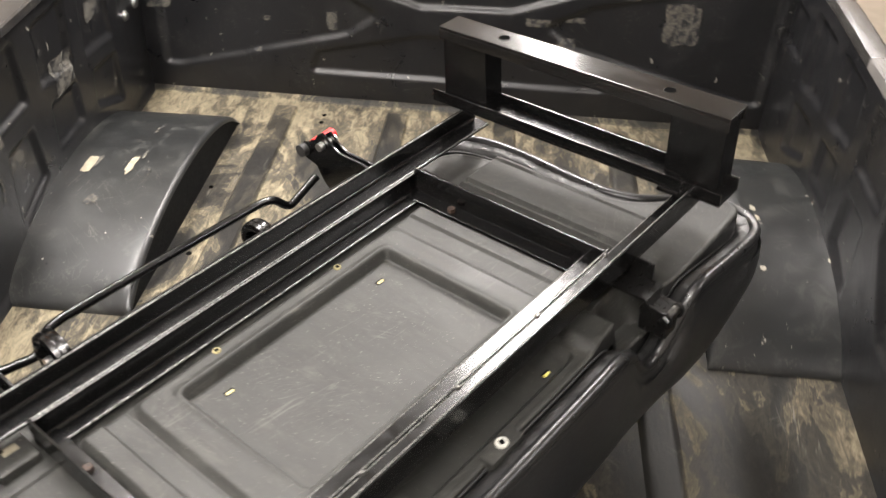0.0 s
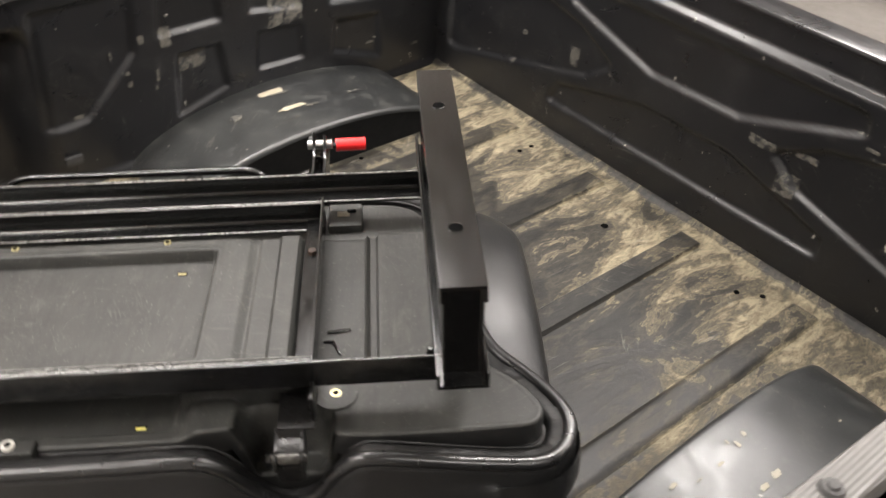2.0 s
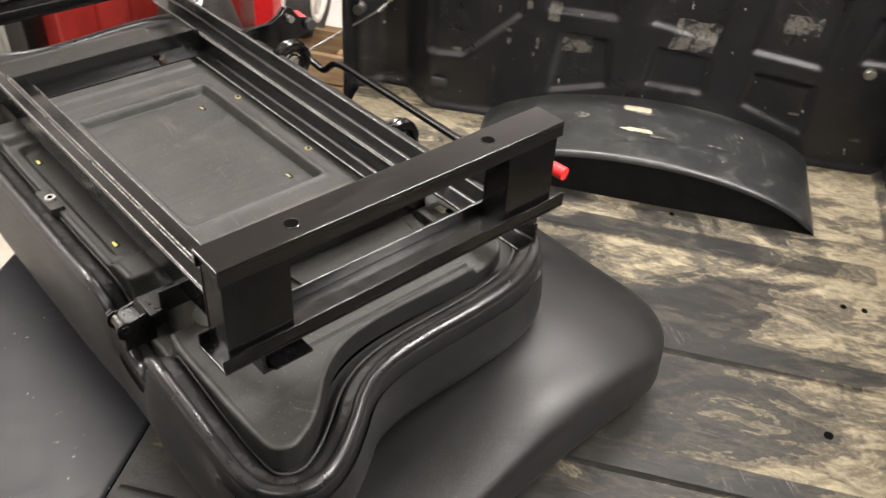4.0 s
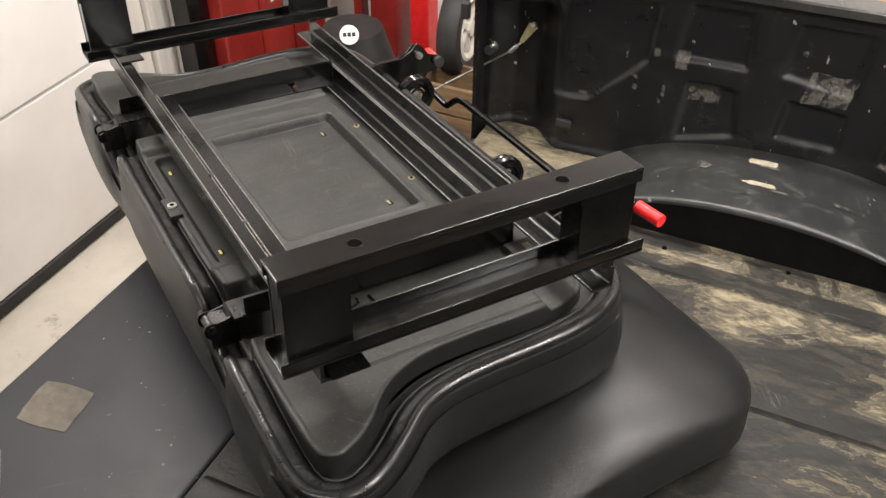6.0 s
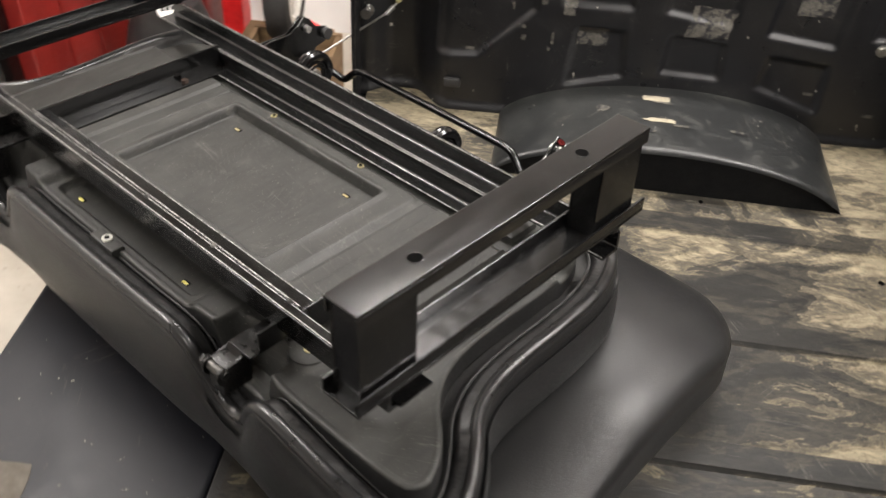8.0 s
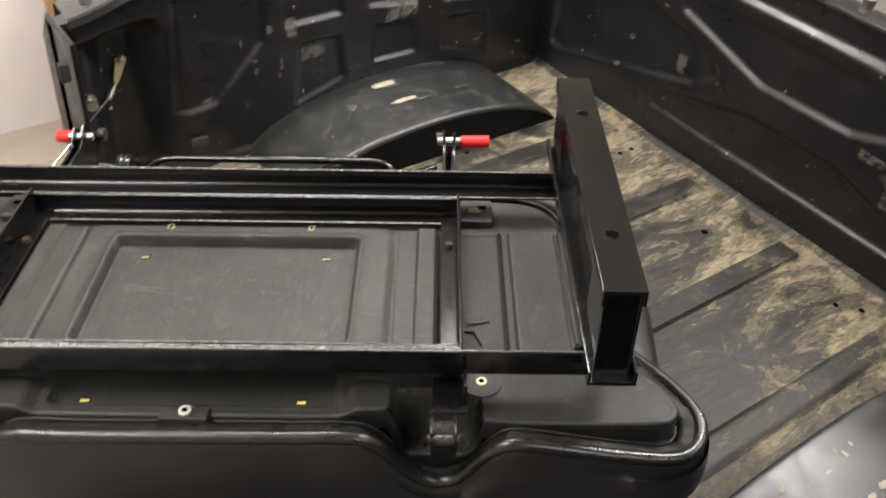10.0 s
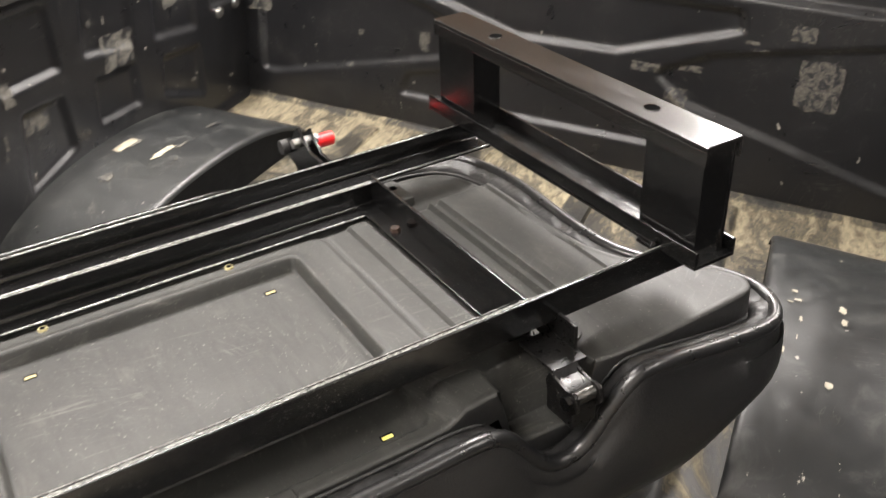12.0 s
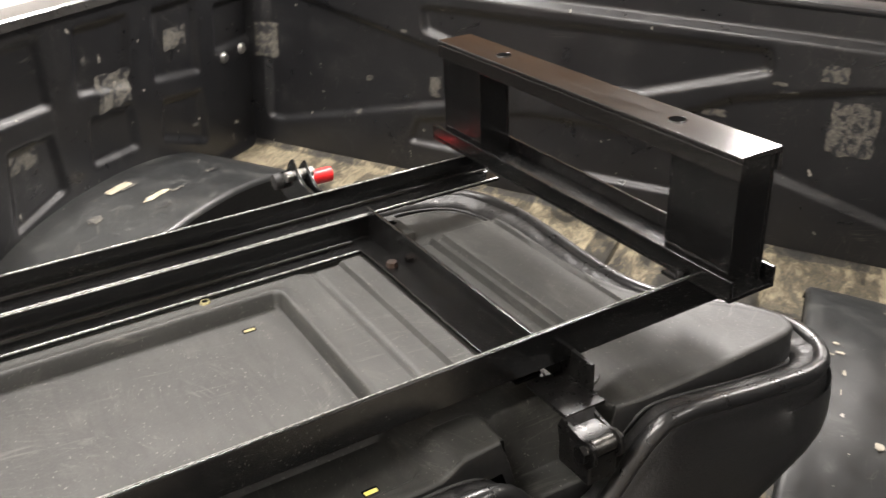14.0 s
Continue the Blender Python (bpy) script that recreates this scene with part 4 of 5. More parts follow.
def pan_mesh():
    """The pan as a height grid, trimmed and drawn to its rounded outline, with an upright edge and a ledge round it."""
    marks = (-0.337, -0.284, -0.276, -0.243, -0.214, -0.209, -0.114, -0.104, -0.096, -0.021, -0.158)
    us = pan_lines(frange(mir(0.15), 0.15, 0.0066), [f for f in marks] + [mir(f) for f in marks], 0.0066)
    vs = pan_lines(frange(-0.30, 0.32, 0.0066), (-0.205, -0.155, -0.148, -0.122, 0.122, 0.150, -0.229, 0.159), 0.0066)
    P, N = np.array(LOOP), np.array(LOOP_N)
    P[:, 2] += 0.0436 * P[:, 1]
    off = np.array([pan_inset(p[1]) for p in LOOP])
    B = P[:, :2] - N * off[:, None]
    E = np.roll(B, -1, axis=0) - B
    U, V = np.meshgrid(us, vs, indexing="ij")
    Q = np.stack([U.ravel(), V.ravel()], 1)
    best = np.full(len(Q), 9.0)
    near = Q.copy()
    seg = np.zeros(len(Q), int)
    inside = np.zeros(len(Q), bool)
    for k in range(len(B)):
        a, e = B[k], E[k]
        t = np.clip(((Q - a) @ e) / (e @ e), 0, 1)
        c = a + t[:, None] * e
        d = np.hypot(*(Q - c).T)
        hit = d < best
        best[hit], near[hit], seg[hit] = d[hit], c[hit], k
        if e[1] != 0:
            inside ^= ((a[1] > Q[:, 1]) != (a[1] + e[1] > Q[:, 1])) & (Q[:, 0] < e[0] * (Q[:, 1] - a[1]) / e[1] + a[0])
    d = np.where(inside, -best, best)
    bm = bmesh.new()
    verts, rim = {}, {}
    nv = len(vs)
    for n in range(len(Q)):
        if d[n] < 0.0034:
            snap = d[n] > -0.0030
            p = near[n] if snap else Q[n]
            vert = bm.verts.new((p[0], p[1], pan_height(p[0], p[1])))
            verts[n] = vert
            if snap:
                rim[vert] = seg[n]
    for i in range(len(us) - 1):
        for j in range(nv - 1):
            ring = [verts.get(n) for n in (i * nv + j, (i + 1) * nv + j, (i + 1) * nv + j + 1, i * nv + j + 1)]
            ring = [x for x in ring if x is not None]
            if len(ring) >= 3:
                bm.faces.new(ring)
    bmesh.ops.remove_doubles(bm, verts=bm.verts[:], dist=0.0004)
    bmesh.ops.delete(bm, geom=[x for x in bm.verts if not x.link_faces], context="VERTS")
    # clean rounded lip that runs along the edge
    rings = []
    for p, n, o in zip(P, N, off):
        ring = []
        for out, down in ((-0.0075, -0.0002), (-0.0045, -0.0007), (-0.0010, -0.0007), (0.0010, 0.0003), (0.0020, 0.0024)):
            x, y = p[0] + n[0] * (out - o), p[1] + n[1] * (out - o)
            ring.append(bm.verts.new((x, y, pan_height(x, y) - down)))
        rings.append(ring)
    for i in range(len(rings)):
        a, b = rings[i], rings[(i + 1) % len(rings)]
        for k in range(len(a) - 1):
            bm.faces.new((a[k], b[k], b[k + 1], a[k + 1]))
    return bm


def angle_iron(u0, u1, v, w, height, width, side, t=0.0048, r=0.0062):
    """Rolled angle iron along the seat: upright leg at v, foot at w reaching to one side, round inner corner and toes."""
    def arc(cv, cw, rad, a0, a1, n=5):
        return [(cv + rad * math.cos(a0 + (a1 - a0) * k / n), cw + rad * math.sin(a0 + (a1 - a0) * k / n)) for k in range(n + 1)]
    q = math.pi / 2
    toe = 0.0024
    pts = [(0.0, 0.0)] + [(width, 0.0)] + arc(width - toe, t - toe, toe, 0, q) + arc(t + r, t + r, r, 3 * q, 2 * q) + arc(t - toe, height - toe, toe, 0, q) + arc(toe * 0.6, height - toe * 0.6, toe * 0.6, q, 2 * q, 3)
    return prism([(v + side * a, w + b) for a, b in pts], u0, u1, "x")


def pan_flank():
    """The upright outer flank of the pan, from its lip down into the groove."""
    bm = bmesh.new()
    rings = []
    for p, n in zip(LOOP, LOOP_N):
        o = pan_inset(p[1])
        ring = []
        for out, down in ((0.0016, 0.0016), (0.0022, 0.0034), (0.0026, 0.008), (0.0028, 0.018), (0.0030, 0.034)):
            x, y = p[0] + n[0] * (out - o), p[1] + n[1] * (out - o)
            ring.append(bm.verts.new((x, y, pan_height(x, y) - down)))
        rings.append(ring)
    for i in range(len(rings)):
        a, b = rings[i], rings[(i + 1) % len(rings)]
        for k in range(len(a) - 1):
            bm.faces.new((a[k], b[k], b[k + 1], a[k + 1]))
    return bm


def build_seat():
    m = Matrix.Translation(SEAT_O) @ Matrix.Rotation(radians(SEAT_TURN), 4, "Z") @ Matrix.Rotation(radians(-SEAT_TILT), 4, "Y")
    seat = thing("bench_seat", "black vinyl bench seat turned upside down on black steel base", "seat", m)

    # folded backrest: vinyl wrapped side wall, rolled rim
    def wall(h, u):
        low = 0.150 + 0.070 * smooth(-0.06, 0.14, abs(u - UC) + UC)
        k = (h - low)
        return [(-0.034, h - 0.030), (-0.024, h - 0.020), (-0.0185, h - 0.010), (-0.0150, h - 0.008), (-0.0090, h - 0.008), (-0.0030, h - 0.010), (0.0012, h - 0.014), (0.0030, h - 0.020), (0.0040, h - 0.027), (0.0055, h - 0.038),
                (0.009, h - 0.25 * k), (0.0115, h - 0.42 * k), (0.0125, h - 0.55 * k), (0.0122, h - 0.66 * k), (0.0112, h - 0.75 * k), (0.0085, h - 0.84 * k), (0.004, h - 0.92 * k), (-0.010, h - 0.985 * k), (-0.030, low)]
    bm, rings = loop_sweep(wall)
    bm.faces.new([r[-1] for r in rings])
    back = part("backrest_cushion", bm, VINYL, seat, "black vinyl backrest cushion, pulled over the pan edge", angle=70)
    # gathered edge strip with staples
    bm = bmesh.new()
    rows = []
    rng = random.Random(4)
    sec = ((-0.0105, -0.0030), (-0.0150, -0.0055), (-0.0195, -0.0070), (-0.0240, -0.0080), (-0.0285, -0.0100), (-0.0325, -0.0160), (-0.0340, -0.0260))
    n_loop = len(LOOP)
    knot_a, knot_b, lift_a, lift_b = 0, 0, 0.0, 0.0
    for i in range(n_loop * 4):
        a, b, t = i // 4, (i // 4 + 1) % n_loop, (i % 4) / 4
        p = LOOP[a] * (1 - t) + LOOP[b] * t
        n = LOOP_N[a] * (1 - t) + LOOP_N[b] * t
        if i >= knot_b:
            knot_a, knot_b = knot_b, knot_b + rng.choice((4, 5, 7, 9, 12, 16))
            lift_a, lift_b = lift_b, rng.uniform(-0.0022, 0.0020)
        fold = lift_a + (lift_b - lift_a) * smooth(knot_a, knot_b, i)
        j = [fold * (0.35 + 0.9 * math.sin(math.pi * (k + 0.5) / len(sec))) + rng.uniform(-0.0010, 0.0010) for k in range(len(sec))]
        rows.append([bm.verts.new((p[0] + n[0] * (o + 0.5 * jj), p[1] + n[1] * (o + 0.5 * jj), p[2] + h + jj)) for (o, h), jj in zip(sec, j)])
    for i in range(len(rows)):
        a, b = rows[i], rows[(i + 1) % len(rows)]
        for k in range(len(sec) - 1):
            bm.faces.new((a[k], b[k], b[k + 1], a[k + 1]))
    part("gathered_edge", bm, PIPING, back, "crinkled glossy edge of the cover", angle=80)
    path = [Vector((p[0] - n[0] * 0.0050, p[1] - n[1] * 0.0050, p[2] - 0.0075)) for p, n in zip(LOOP, LOOP_N)]
    part("rim_piping", tube(path + path[:1], 0.0090, 18), ROLL, back, "soft rolled rim of the cover", angle=70)
    path = [Vector((p[0] - n[0] * 0.0372, p[1] - n[1] * 0.0372, p[2] - 0.0165)) for p, n in zip(LOOP, LOOP_N)]
    # black rubber on ledge and bead stands in for shade in the groove
    bm, rings = loop_sweep(lambda h, u: [(-0.031, h - 0.018), (-0.034, h - 0.026), (-0.040, h - 0.029), (-0.060, h - 0.030)])
    part("edge_groove", bm, RUBBER, back, "groove between cover and pan, blackened for its shade", angle=70)
    part("moulded_bead", tube(path + path[:1], 0.0022, 8), RUBBER, back, "thin moulded bead inside the cover edge", angle=70)
    bm = bmesh.new()
    for i in range(0, len(LOOP), 3):
        if rng.random() < 0.85:
            continue
        p, n = LOOP[i], LOOP_N[i]
        a = math.atan2(n[1], n[0])
        add_box(bm, -0.0005, 0.0005, -0.0040, 0.0040, 0, 0.0010, m=Matrix.Translation((p[0] - n[0] * 0.0255, p[1] - n[1] * 0.0255, p[2] - 0.0076)) @ Matrix.Rotation(a + rng.uniform(-0.3, 0.3), 4, "Z"))
    st = part("staple_row", bm, WORN_CHROME, back, "row of dull steel staples")
    st["kind"] = "stuff"

    # moulded pan
    # the pan and the steel base lean a little across the seat
    lean = Matrix.Translation((0, 0, 0.42)) @ Matrix.Rotation(radians(-2.5), 4, "X") @ Matrix.Translation((0, 0, -0.42))
    bm = pan_mesh()
    pan = part("plastic_pan", bm, PAN, seat, "moulded scuffed black plastic seat pan", angle=40)
    pan.matrix_local = lean
    part("pan_flank", pan_flank(), FLANK, pan, "flank of the pan, darkened as if in shade", angle=60)
    for k in (1, -1):
        f = lambda u: u if k == 1 else mir(u)
        lo = lambda a, b: (min(f(a), f(b)), max(f(a), f(b)))
        for u, v, mat in ((-0.386, -0.216, YELLOW), (-0.385, 0.085, BRASS)):
            a, b = lo(u - 0.006, u + 0.006)
            h = pan_height(u, v)
            slot = part("tag_slot", box(a - 0.0012, b + 0.0012, v - 0.0024, v + 0.0052, h, h + 0.0007), HOLE, pan)
            part("tag", box(a, b, v - 0.0024, v + 0.0022, h + 0.0007, h + 0.0016, bevel=0.0004), mat, slot, "small yellow tag")
        zs = pan_height(-0.414, 0.145) + 0.0005
        sc = part("screw", cyl((f(-0.414), 0.145, zs - 0.001), (f(-0.414), 0.145, zs + 0.0015), 0.0062, 18, 0.0052), BRASS, pan, "yellow-zinc ring screw")
        part("screw_recess", cyl((f(-0.414), 0.145, zs + 0.0014), (f(-0.414), 0.145, zs + 0.0020), 0.0034, 12), HOLE, sc)
        bm = cyl((f(-0.151), -0.187, 0.325), (f(-0.151), -0.187, 0.3445), 0.029, 28, 0.027)
        boss = part("boss", bm, PAN, pan)
        ring = bmesh.new()
        add_cyl(ring, (f(-0.151), -0.187, 0.3440), (f(-0.151), -0.187, 0.3458), 0.0068, 18)
        part("threaded_insert", ring, BRASS, boss, "brass threaded insert")
        part("insert_hole", cyl((f(-0.151), -0.187, 0.3457), (f(-0.151), -0.187, 0.3463), 0.0038, 14), HOLE, boss)
        # small bracket block at the far side
        a, b = lo(-0.174, -0.120)
        blk = part("block", box(a, b, 0.182, 0.246, 0.320, 0.341, bevel=0.004), PAN, pan)
        part("block_hole", box(f(-0.150) - 0.010, f(-0.150) + 0.010, 0.208, 0.221, 0.341, 0.3418, bevel=0.0004), PALE, blk, "pale slot in the block")
        part("slot_shadow", box(f(-0.137) - 0.007, f(-0.137) + 0.007, 0.216, 0.226, 0.341, 0.3423, bevel=0.0004), HOLE, blk)
        # wire clips on the ribbed end
        part("wire_clip", tube([(f(-0.166), -0.061, 0.330), (f(-0.166), -0.061, 0.335), (f(-0.136), -0.057, 0.335), (f(-0.136), -0.057, 0.330)], 0.0018, 6), STEEL, pan)
        part("wire_clip", tube([(f(-0.171), -0.079, 0.333), (f(-0.158), -0.081, 0.335), (f(-0.148), -0.106, 0.334)], 0.0018, 6), STEEL, pan)
    bm = box(UC - 0.032, UC + 0.030, -0.262, -0.240, 0.330, 0.349, bevel=0.003)
    clip = part("edge_clip", bm, PAN, pan)
    part("clip_nut", cyl((UC, -0.250, 0.349), (UC, -0.250, 0.3525), 0.0080, 18), PALE_RING, clip, "pale ring nut")
    part("nut_hole", cyl((UC, -0.250, 0.3524), (UC, -0.250, 0.3531), 0.0040, 14), HOLE, clip)

    # steel base
    u0, u1 = mir(0.026), 0.026
    steel_base = part("steel_frame", angle_iron(u0, u1, 0.2405, 0.3690, 0.0345, 0.0360, -1), STEEL, seat, "black enamelled welded angle-iron seat base")
    steel_base.matrix_local = lean
    part("inner_rail", angle_iron(mir(-0.178), -0.178, 0.2046, 0.3365, 0.0370, 0.0300, -1), STEEL, steel_base)
    part("outer_rail", angle_iron(u0, u1, -0.2165, 0.3880, 0.0375, 0.0378, 1), STEEL, steel_base)
    part("inner_rail", angle_iron(mir(-0.178), -0.178, -0.1782, 0.3580, 0.0352, 0.0430, 1), STEEL, steel_base)
    # worn toes of the rails as pale rods, which also paint their edge highlights
    for ua, ub, v, w, height, width, side in ((u0, u1, 0.2405, 0.3690, 0.0345, 0.0360, -1), (mir(-0.178), -0.178, 0.2046, 0.3365, 0.0370, 0.0300, -1), (u0, u1, -0.2165, 0.3880, 0.0375, 0.0378, 1), (mir(-0.178), -0.178, -0.1782, 0.3580, 0.0352, 0.0430, 1)):
        for vv, ww in ((v + side * 0.0036, w + height - 0.0008), (v + side * (width - 0.0008), w + 0.0036)):
            part("rail_glint", cyl((ua + 0.002, vv, ww), (ub - 0.002, vv, ww), 0.00115, 8), EDGE_GLINT, steel_base, "worn rail edge with its highlight painted bright")
    for uu in (-0.195, -0.358, -0.521, -0.684, -0.859):
        bm = cyl((uu, -0.1784, 0.3922), (uu, -0.1784, 0.3960), 0.0050, 10, 0.0030)
        part("weld_bead", bm, WELD, steel_base, "grey weld spot")
    for k in (1, -1):
        f = lambda u: u if k == 1 else mir(u)
        lo = lambda a, b: (min(f(a), f(b)), max(f(a), f(b)))
        # cross bar: angle iron with its upright leg to the outside
        bm = bmesh.new()
        a, b = lo(-0.181, -0.1765)
        add_box(bm, a, b, -0.172, 0.199, 0.340, 0.386, bevel=0.0016)
        a, b = lo(-0.2065, -0.1808)
        add_box(bm, a, b, -0.172, 0.199, 0.340, 0.3446, bevel=0.0016)
        cross = part("cross_bar", bm, STEEL, steel_base)
        bm = cyl((f(-0.194), 0.108, 0.3446), (f(-0.194), 0.108, 0.3506), 0.0075, 6, 0.0066)
        part("bolt", bm, RUST_BOLT, cross, "dull rusty hexagon bolt head")
        # riser: top channel, two legs, bottom channel
        a, b = lo(-0.026, 0.026)
        bm = box(a, b, -0.258, 0.268, 0.5555, 0.561, bevel=0.0015)
        for s0, s1 in ((-0.026, -0.0212), (0.0212, 0.026)):
            c, d = lo(s0, s1)
            add_box(bm, c, d, -0.258, 0.268, 0.538, 0.5556, bevel=0.0012)
        riser = part("riser", bm, PLATE, steel_base, "black steel riser channel with two holes")
        for hv in (-0.15, 0.15):
            bm = cyl((f(0), hv, 0.5606), (f(0), hv, 0.5616), 0.0085, 18)
            part("bolt_hole", bm, HOLE, riser)
            bm = bmesh.new()
            add_tube(bm, [(f(0) + 0.0092 * math.cos(t), hv + 0.0092 * math.sin(t), 0.5611) for t in np.linspace(0, 2 * math.pi, 25)], 0.0008, 6)
            part("hole_burr", bm, PLATE, riser)
        for v0, v1 in ((-0.254, -0.168), (0.172, 0.262)):
            bm = bmesh.new()
            for s0, s1 in ((-0.0225, -0.0185), (0.0185, 0.0225)):
                c, d = lo(s0, s1)
                add_box(bm, c, d, v0, v1, 0.4238, 0.5552, bevel=0.0012)
            c, d = lo(-0.0188, 0.0188)
            for web in (v0 + 0.001, v1 - 0.005):
                add_box(bm, c, d, web, web + 0.004, 0.4238, 0.5552)
            part("leg", bm, STEEL, riser)
        bm = bmesh.new()
        c, d = lo(-0.030, 0.030)
        add_box(bm, c, d, -0.265, 0.285, 0.4185, 0.4235, bevel=0.0012)
        for s0, s1 in ((-0.030, -0.0256), (0.0256, 0.030)):
            c, d = lo(s0, s1)
            add_box(bm, c, d, -0.265, 0.285, 0.4235, 0.441, bevel=0.0012)
        low = part("bottom_channel", bm, STEEL, riser)
        for uu, vv in ((-0.012, 0.182), (-0.034, -0.205)):
            bm = cyl((f(uu), vv, 0.422), (f(uu), vv, 0.429), 0.0050, 8, 0.003)
            part("weld_bead", bm, WELD if vv == 0.182 else STEEL, low)
        # foot brackets down to the pan
        bm = bmesh.new()
        c, d = lo(-0.008, 0.034)
        add_box(bm, c, d, -0.205, -0.152, 0.3932, 0.3972, bevel=0.001)
        part("foot_bracket", bm, STEEL, steel_base)
        c, d = lo(-0.004, 0.024)
        part("rail_tab", box(c, d, 0.2240, 0.2400, 0.4036, 0.4184, bevel=0.001), STEEL, steel_base)
        # hinge on the near side: angle bracket under the rail, bright knuckle at its end
        bm = bmesh.new()
        c, d = lo(-0.216, -0.172)
        add_box(bm, c, d, -0.262, -0.202, 0.362, 0.3665, bevel=0.001)
        c, d = lo(-0.1765, -0.172)
        add_box(bm, c, d, -0.246, -0.202, 0.3664, 0.396, bevel=0.001)
        add_box(bm, c, d, -0.2018, -0.168, 0.352, 0.3876, bevel=0.001)
        arm = part("hinge_bracket", bm, DULL_STEEL, steel_base)
        c, d = lo(-0.217, -0.185)
        part("knuckle_plate", prism([(-0.296, 0.352), (-0.288, 0.358), (-0.268, 0.358), (-0.2622, 0.3655), (-0.2622, 0.361), (-0.270, 0.353)], c, d, "x", bevel=0.0006), DULL_STEEL, arm)
        part("hinge_block", box(c, d, -0.296, -0.252, 0.312, 0.340, bevel=0.003), DULL_STEEL, arm)
        for uu in (-0.216, -0.186):
            cheek = [(-0.304, 0.350), (-0.301, 0.357), (-0.293, 0.3605), (-0.285, 0.358), (-0.272, 0.360), (-0.258, 0.364), (-0.252, 0.352), (-0.256, 0.332), (-0.296, 0.332), (-0.303, 0.340)]
            c, d = lo(uu - 0.002, uu + 0.002)
            part("cheek_plate", prism(cheek, c, d, "x", bevel=0.0008), DULL_STEEL, arm)
        part("hinge_pin", cyl((f(-0.221), -0.293, 0.350), (f(-0.181), -0.293, 0.350), 0.0060, 16), WORN_CHROME, arm, "bright hinge pin")
        part("hinge_barrel", tube([(f(-0.212), -0.293, 0.350), (f(-0.190), -0.293, 0.350)], 0.0074, 18), WORN_CHROME, arm, "worn bright hinge barrel")
        part("pin_nut", cyl((f(-0.226), -0.293, 0.350), (f(-0.221), -0.293, 0.350), 0.0085, 6), STEEL, arm)

        # recliner lever on the far side
        h = f
        lev = part("recliner_bracket", tube([(h(-0.195), 0.245, 0.325), (h(-0.195), 0.30, 0.322), (h(-0.195), 0.395, 0.318)], 0.007, 10), STEEL, seat, "black recliner lever with red grip")
        ear = [(0.255, 0.345), (0.300, 0.352), (0.352, 0.350), (0.376, 0.362), (0.392, 0.376), (0.405, 0.366), (0.420, 0.345), (0.446, 0.336), (0.452, 0.318), (0.440, 0.304), (0.415, 0.300), (0.398, 0.270), (0.360, 0.240), (0.300, 0.250)]
        c, d = lo(-0.204, -0.199)
        part("ear_plate", prism(ear, c, d, "x", bevel=0.001), STEEL, lev)
        c, d = lo(-0.186, -0.181)
        part("ear_plate", prism([(p, q - 0.006) for p, q in ear], c, d, "x", bevel=0.001), STEEL, lev)
        part("pivot_pin", cyl((h(-0.214), 0.393, 0.350), (h(-0.172), 0.393, 0.350), 0.0075, 14), CHROME, lev)
        part("grip_stem", cyl((h(-0.205), 0.448, 0.310), (h(-0.160), 0.456, 0.308), 0.006, 12), STEEL, lev)
        base, tip = Vector((h(-0.170), 0.455, 0.309)), Vector((h(-0.117), 0.463, 0.305))
        d = (tip - base).normalized()
        bm = tube([base, base + d * 0.001, base + d * 0.003, base + d * 0.030, tip - d * 0.006, tip - d * 0.002, tip], 0.0118, 18)
        part("grip", bm, RED_GRIP, lev, "red vinyl grip")
        part("stop_knob", cyl((h(-0.216), 0.441, 0.324), (h(-0.200), 0.441, 0.324), 0.012, 16), RUBBER, lev)
        # coil spring wheel behind the bracket
        bm = bmesh.new()
        c = Vector((-0.412 if k == 1 else -0.776, 0.328 if k == 1 else 0.340, 0.286 if k == 1 else 0.300))
        for rr, ww, dv in ((0.036, 0.0090, 0.0), (0.036, 0.0090, 0.010), (0.024, 0.0030, 0.012), (0.016, 0.0026, 0.014)):
            add_tube(bm, [c + Vector((dv, rr * math.cos(t), rr * math.sin(t))) for t in np.linspace(0, 2 * math.pi, 29)], ww, 8)
        spring = part("spring_ring", bm, STEEL, lev, "coiled spring ring")
        part("spring_hub", cyl(c - Vector((0.012, 0, 0)), c + Vector((0.018, 0, 0)), 0.009, 14), CHROME, spring)
    # release bar between the levers
    pts = [(-0.215, 0.405, 0.285), (-0.285, 0.405, 0.255), (-0.310, 0.414, 0.282), (-0.335, 0.418, 0.286), (UC, 0.424, 0.284), (-0.719, 0.430, 0.280), (-0.744, 0.428, 0.276), (-0.770, 0.418, 0.250), (-0.850, 0.405, 0.278)]
    part("release_bar", tube(rounded(pts, 0.012, 4), 0.0075, 12), STEEL, seat, "bent black release bar")

    # lower cushion, on the bed floor
    N = 26
    hu, hv = 0.405, 0.350
    r = 0.135
    cu, cv = 0.172 - hu, 0.158
    bm = bmesh.new()
    bmesh.ops.create_cube(bm, size=2.0)
    bmesh.ops.subdivide_edges(bm, edges=bm.edges[:], cuts=N, use_grid_fill=True)
    for v in bm.verts:
        p = Vector((v.co.x * hu, v.co.y * hv, v.co.z * 0.16))
        rz = 0.105
        q = Vector((max(-hu + r, min(hu - r, p.x)), max(-hv + r, min(hv - r, p.y)), max(-0.16 + rz, min(0.16 - rz, p.z))))
        e = p - q
        e = Vector((e.x / r, e.y / r, e.z / rz))
        big = max(abs(e.x), abs(e.y), abs(e.z))
        if big > 1e-6:
            e = e.normalized() * big
        s = q + Vector((e.x * r, e.y * r, e.z * rz))
        u, w_ = s.x + cu, (s.z + 0.16) / 0.32
        vv = s.y + cv
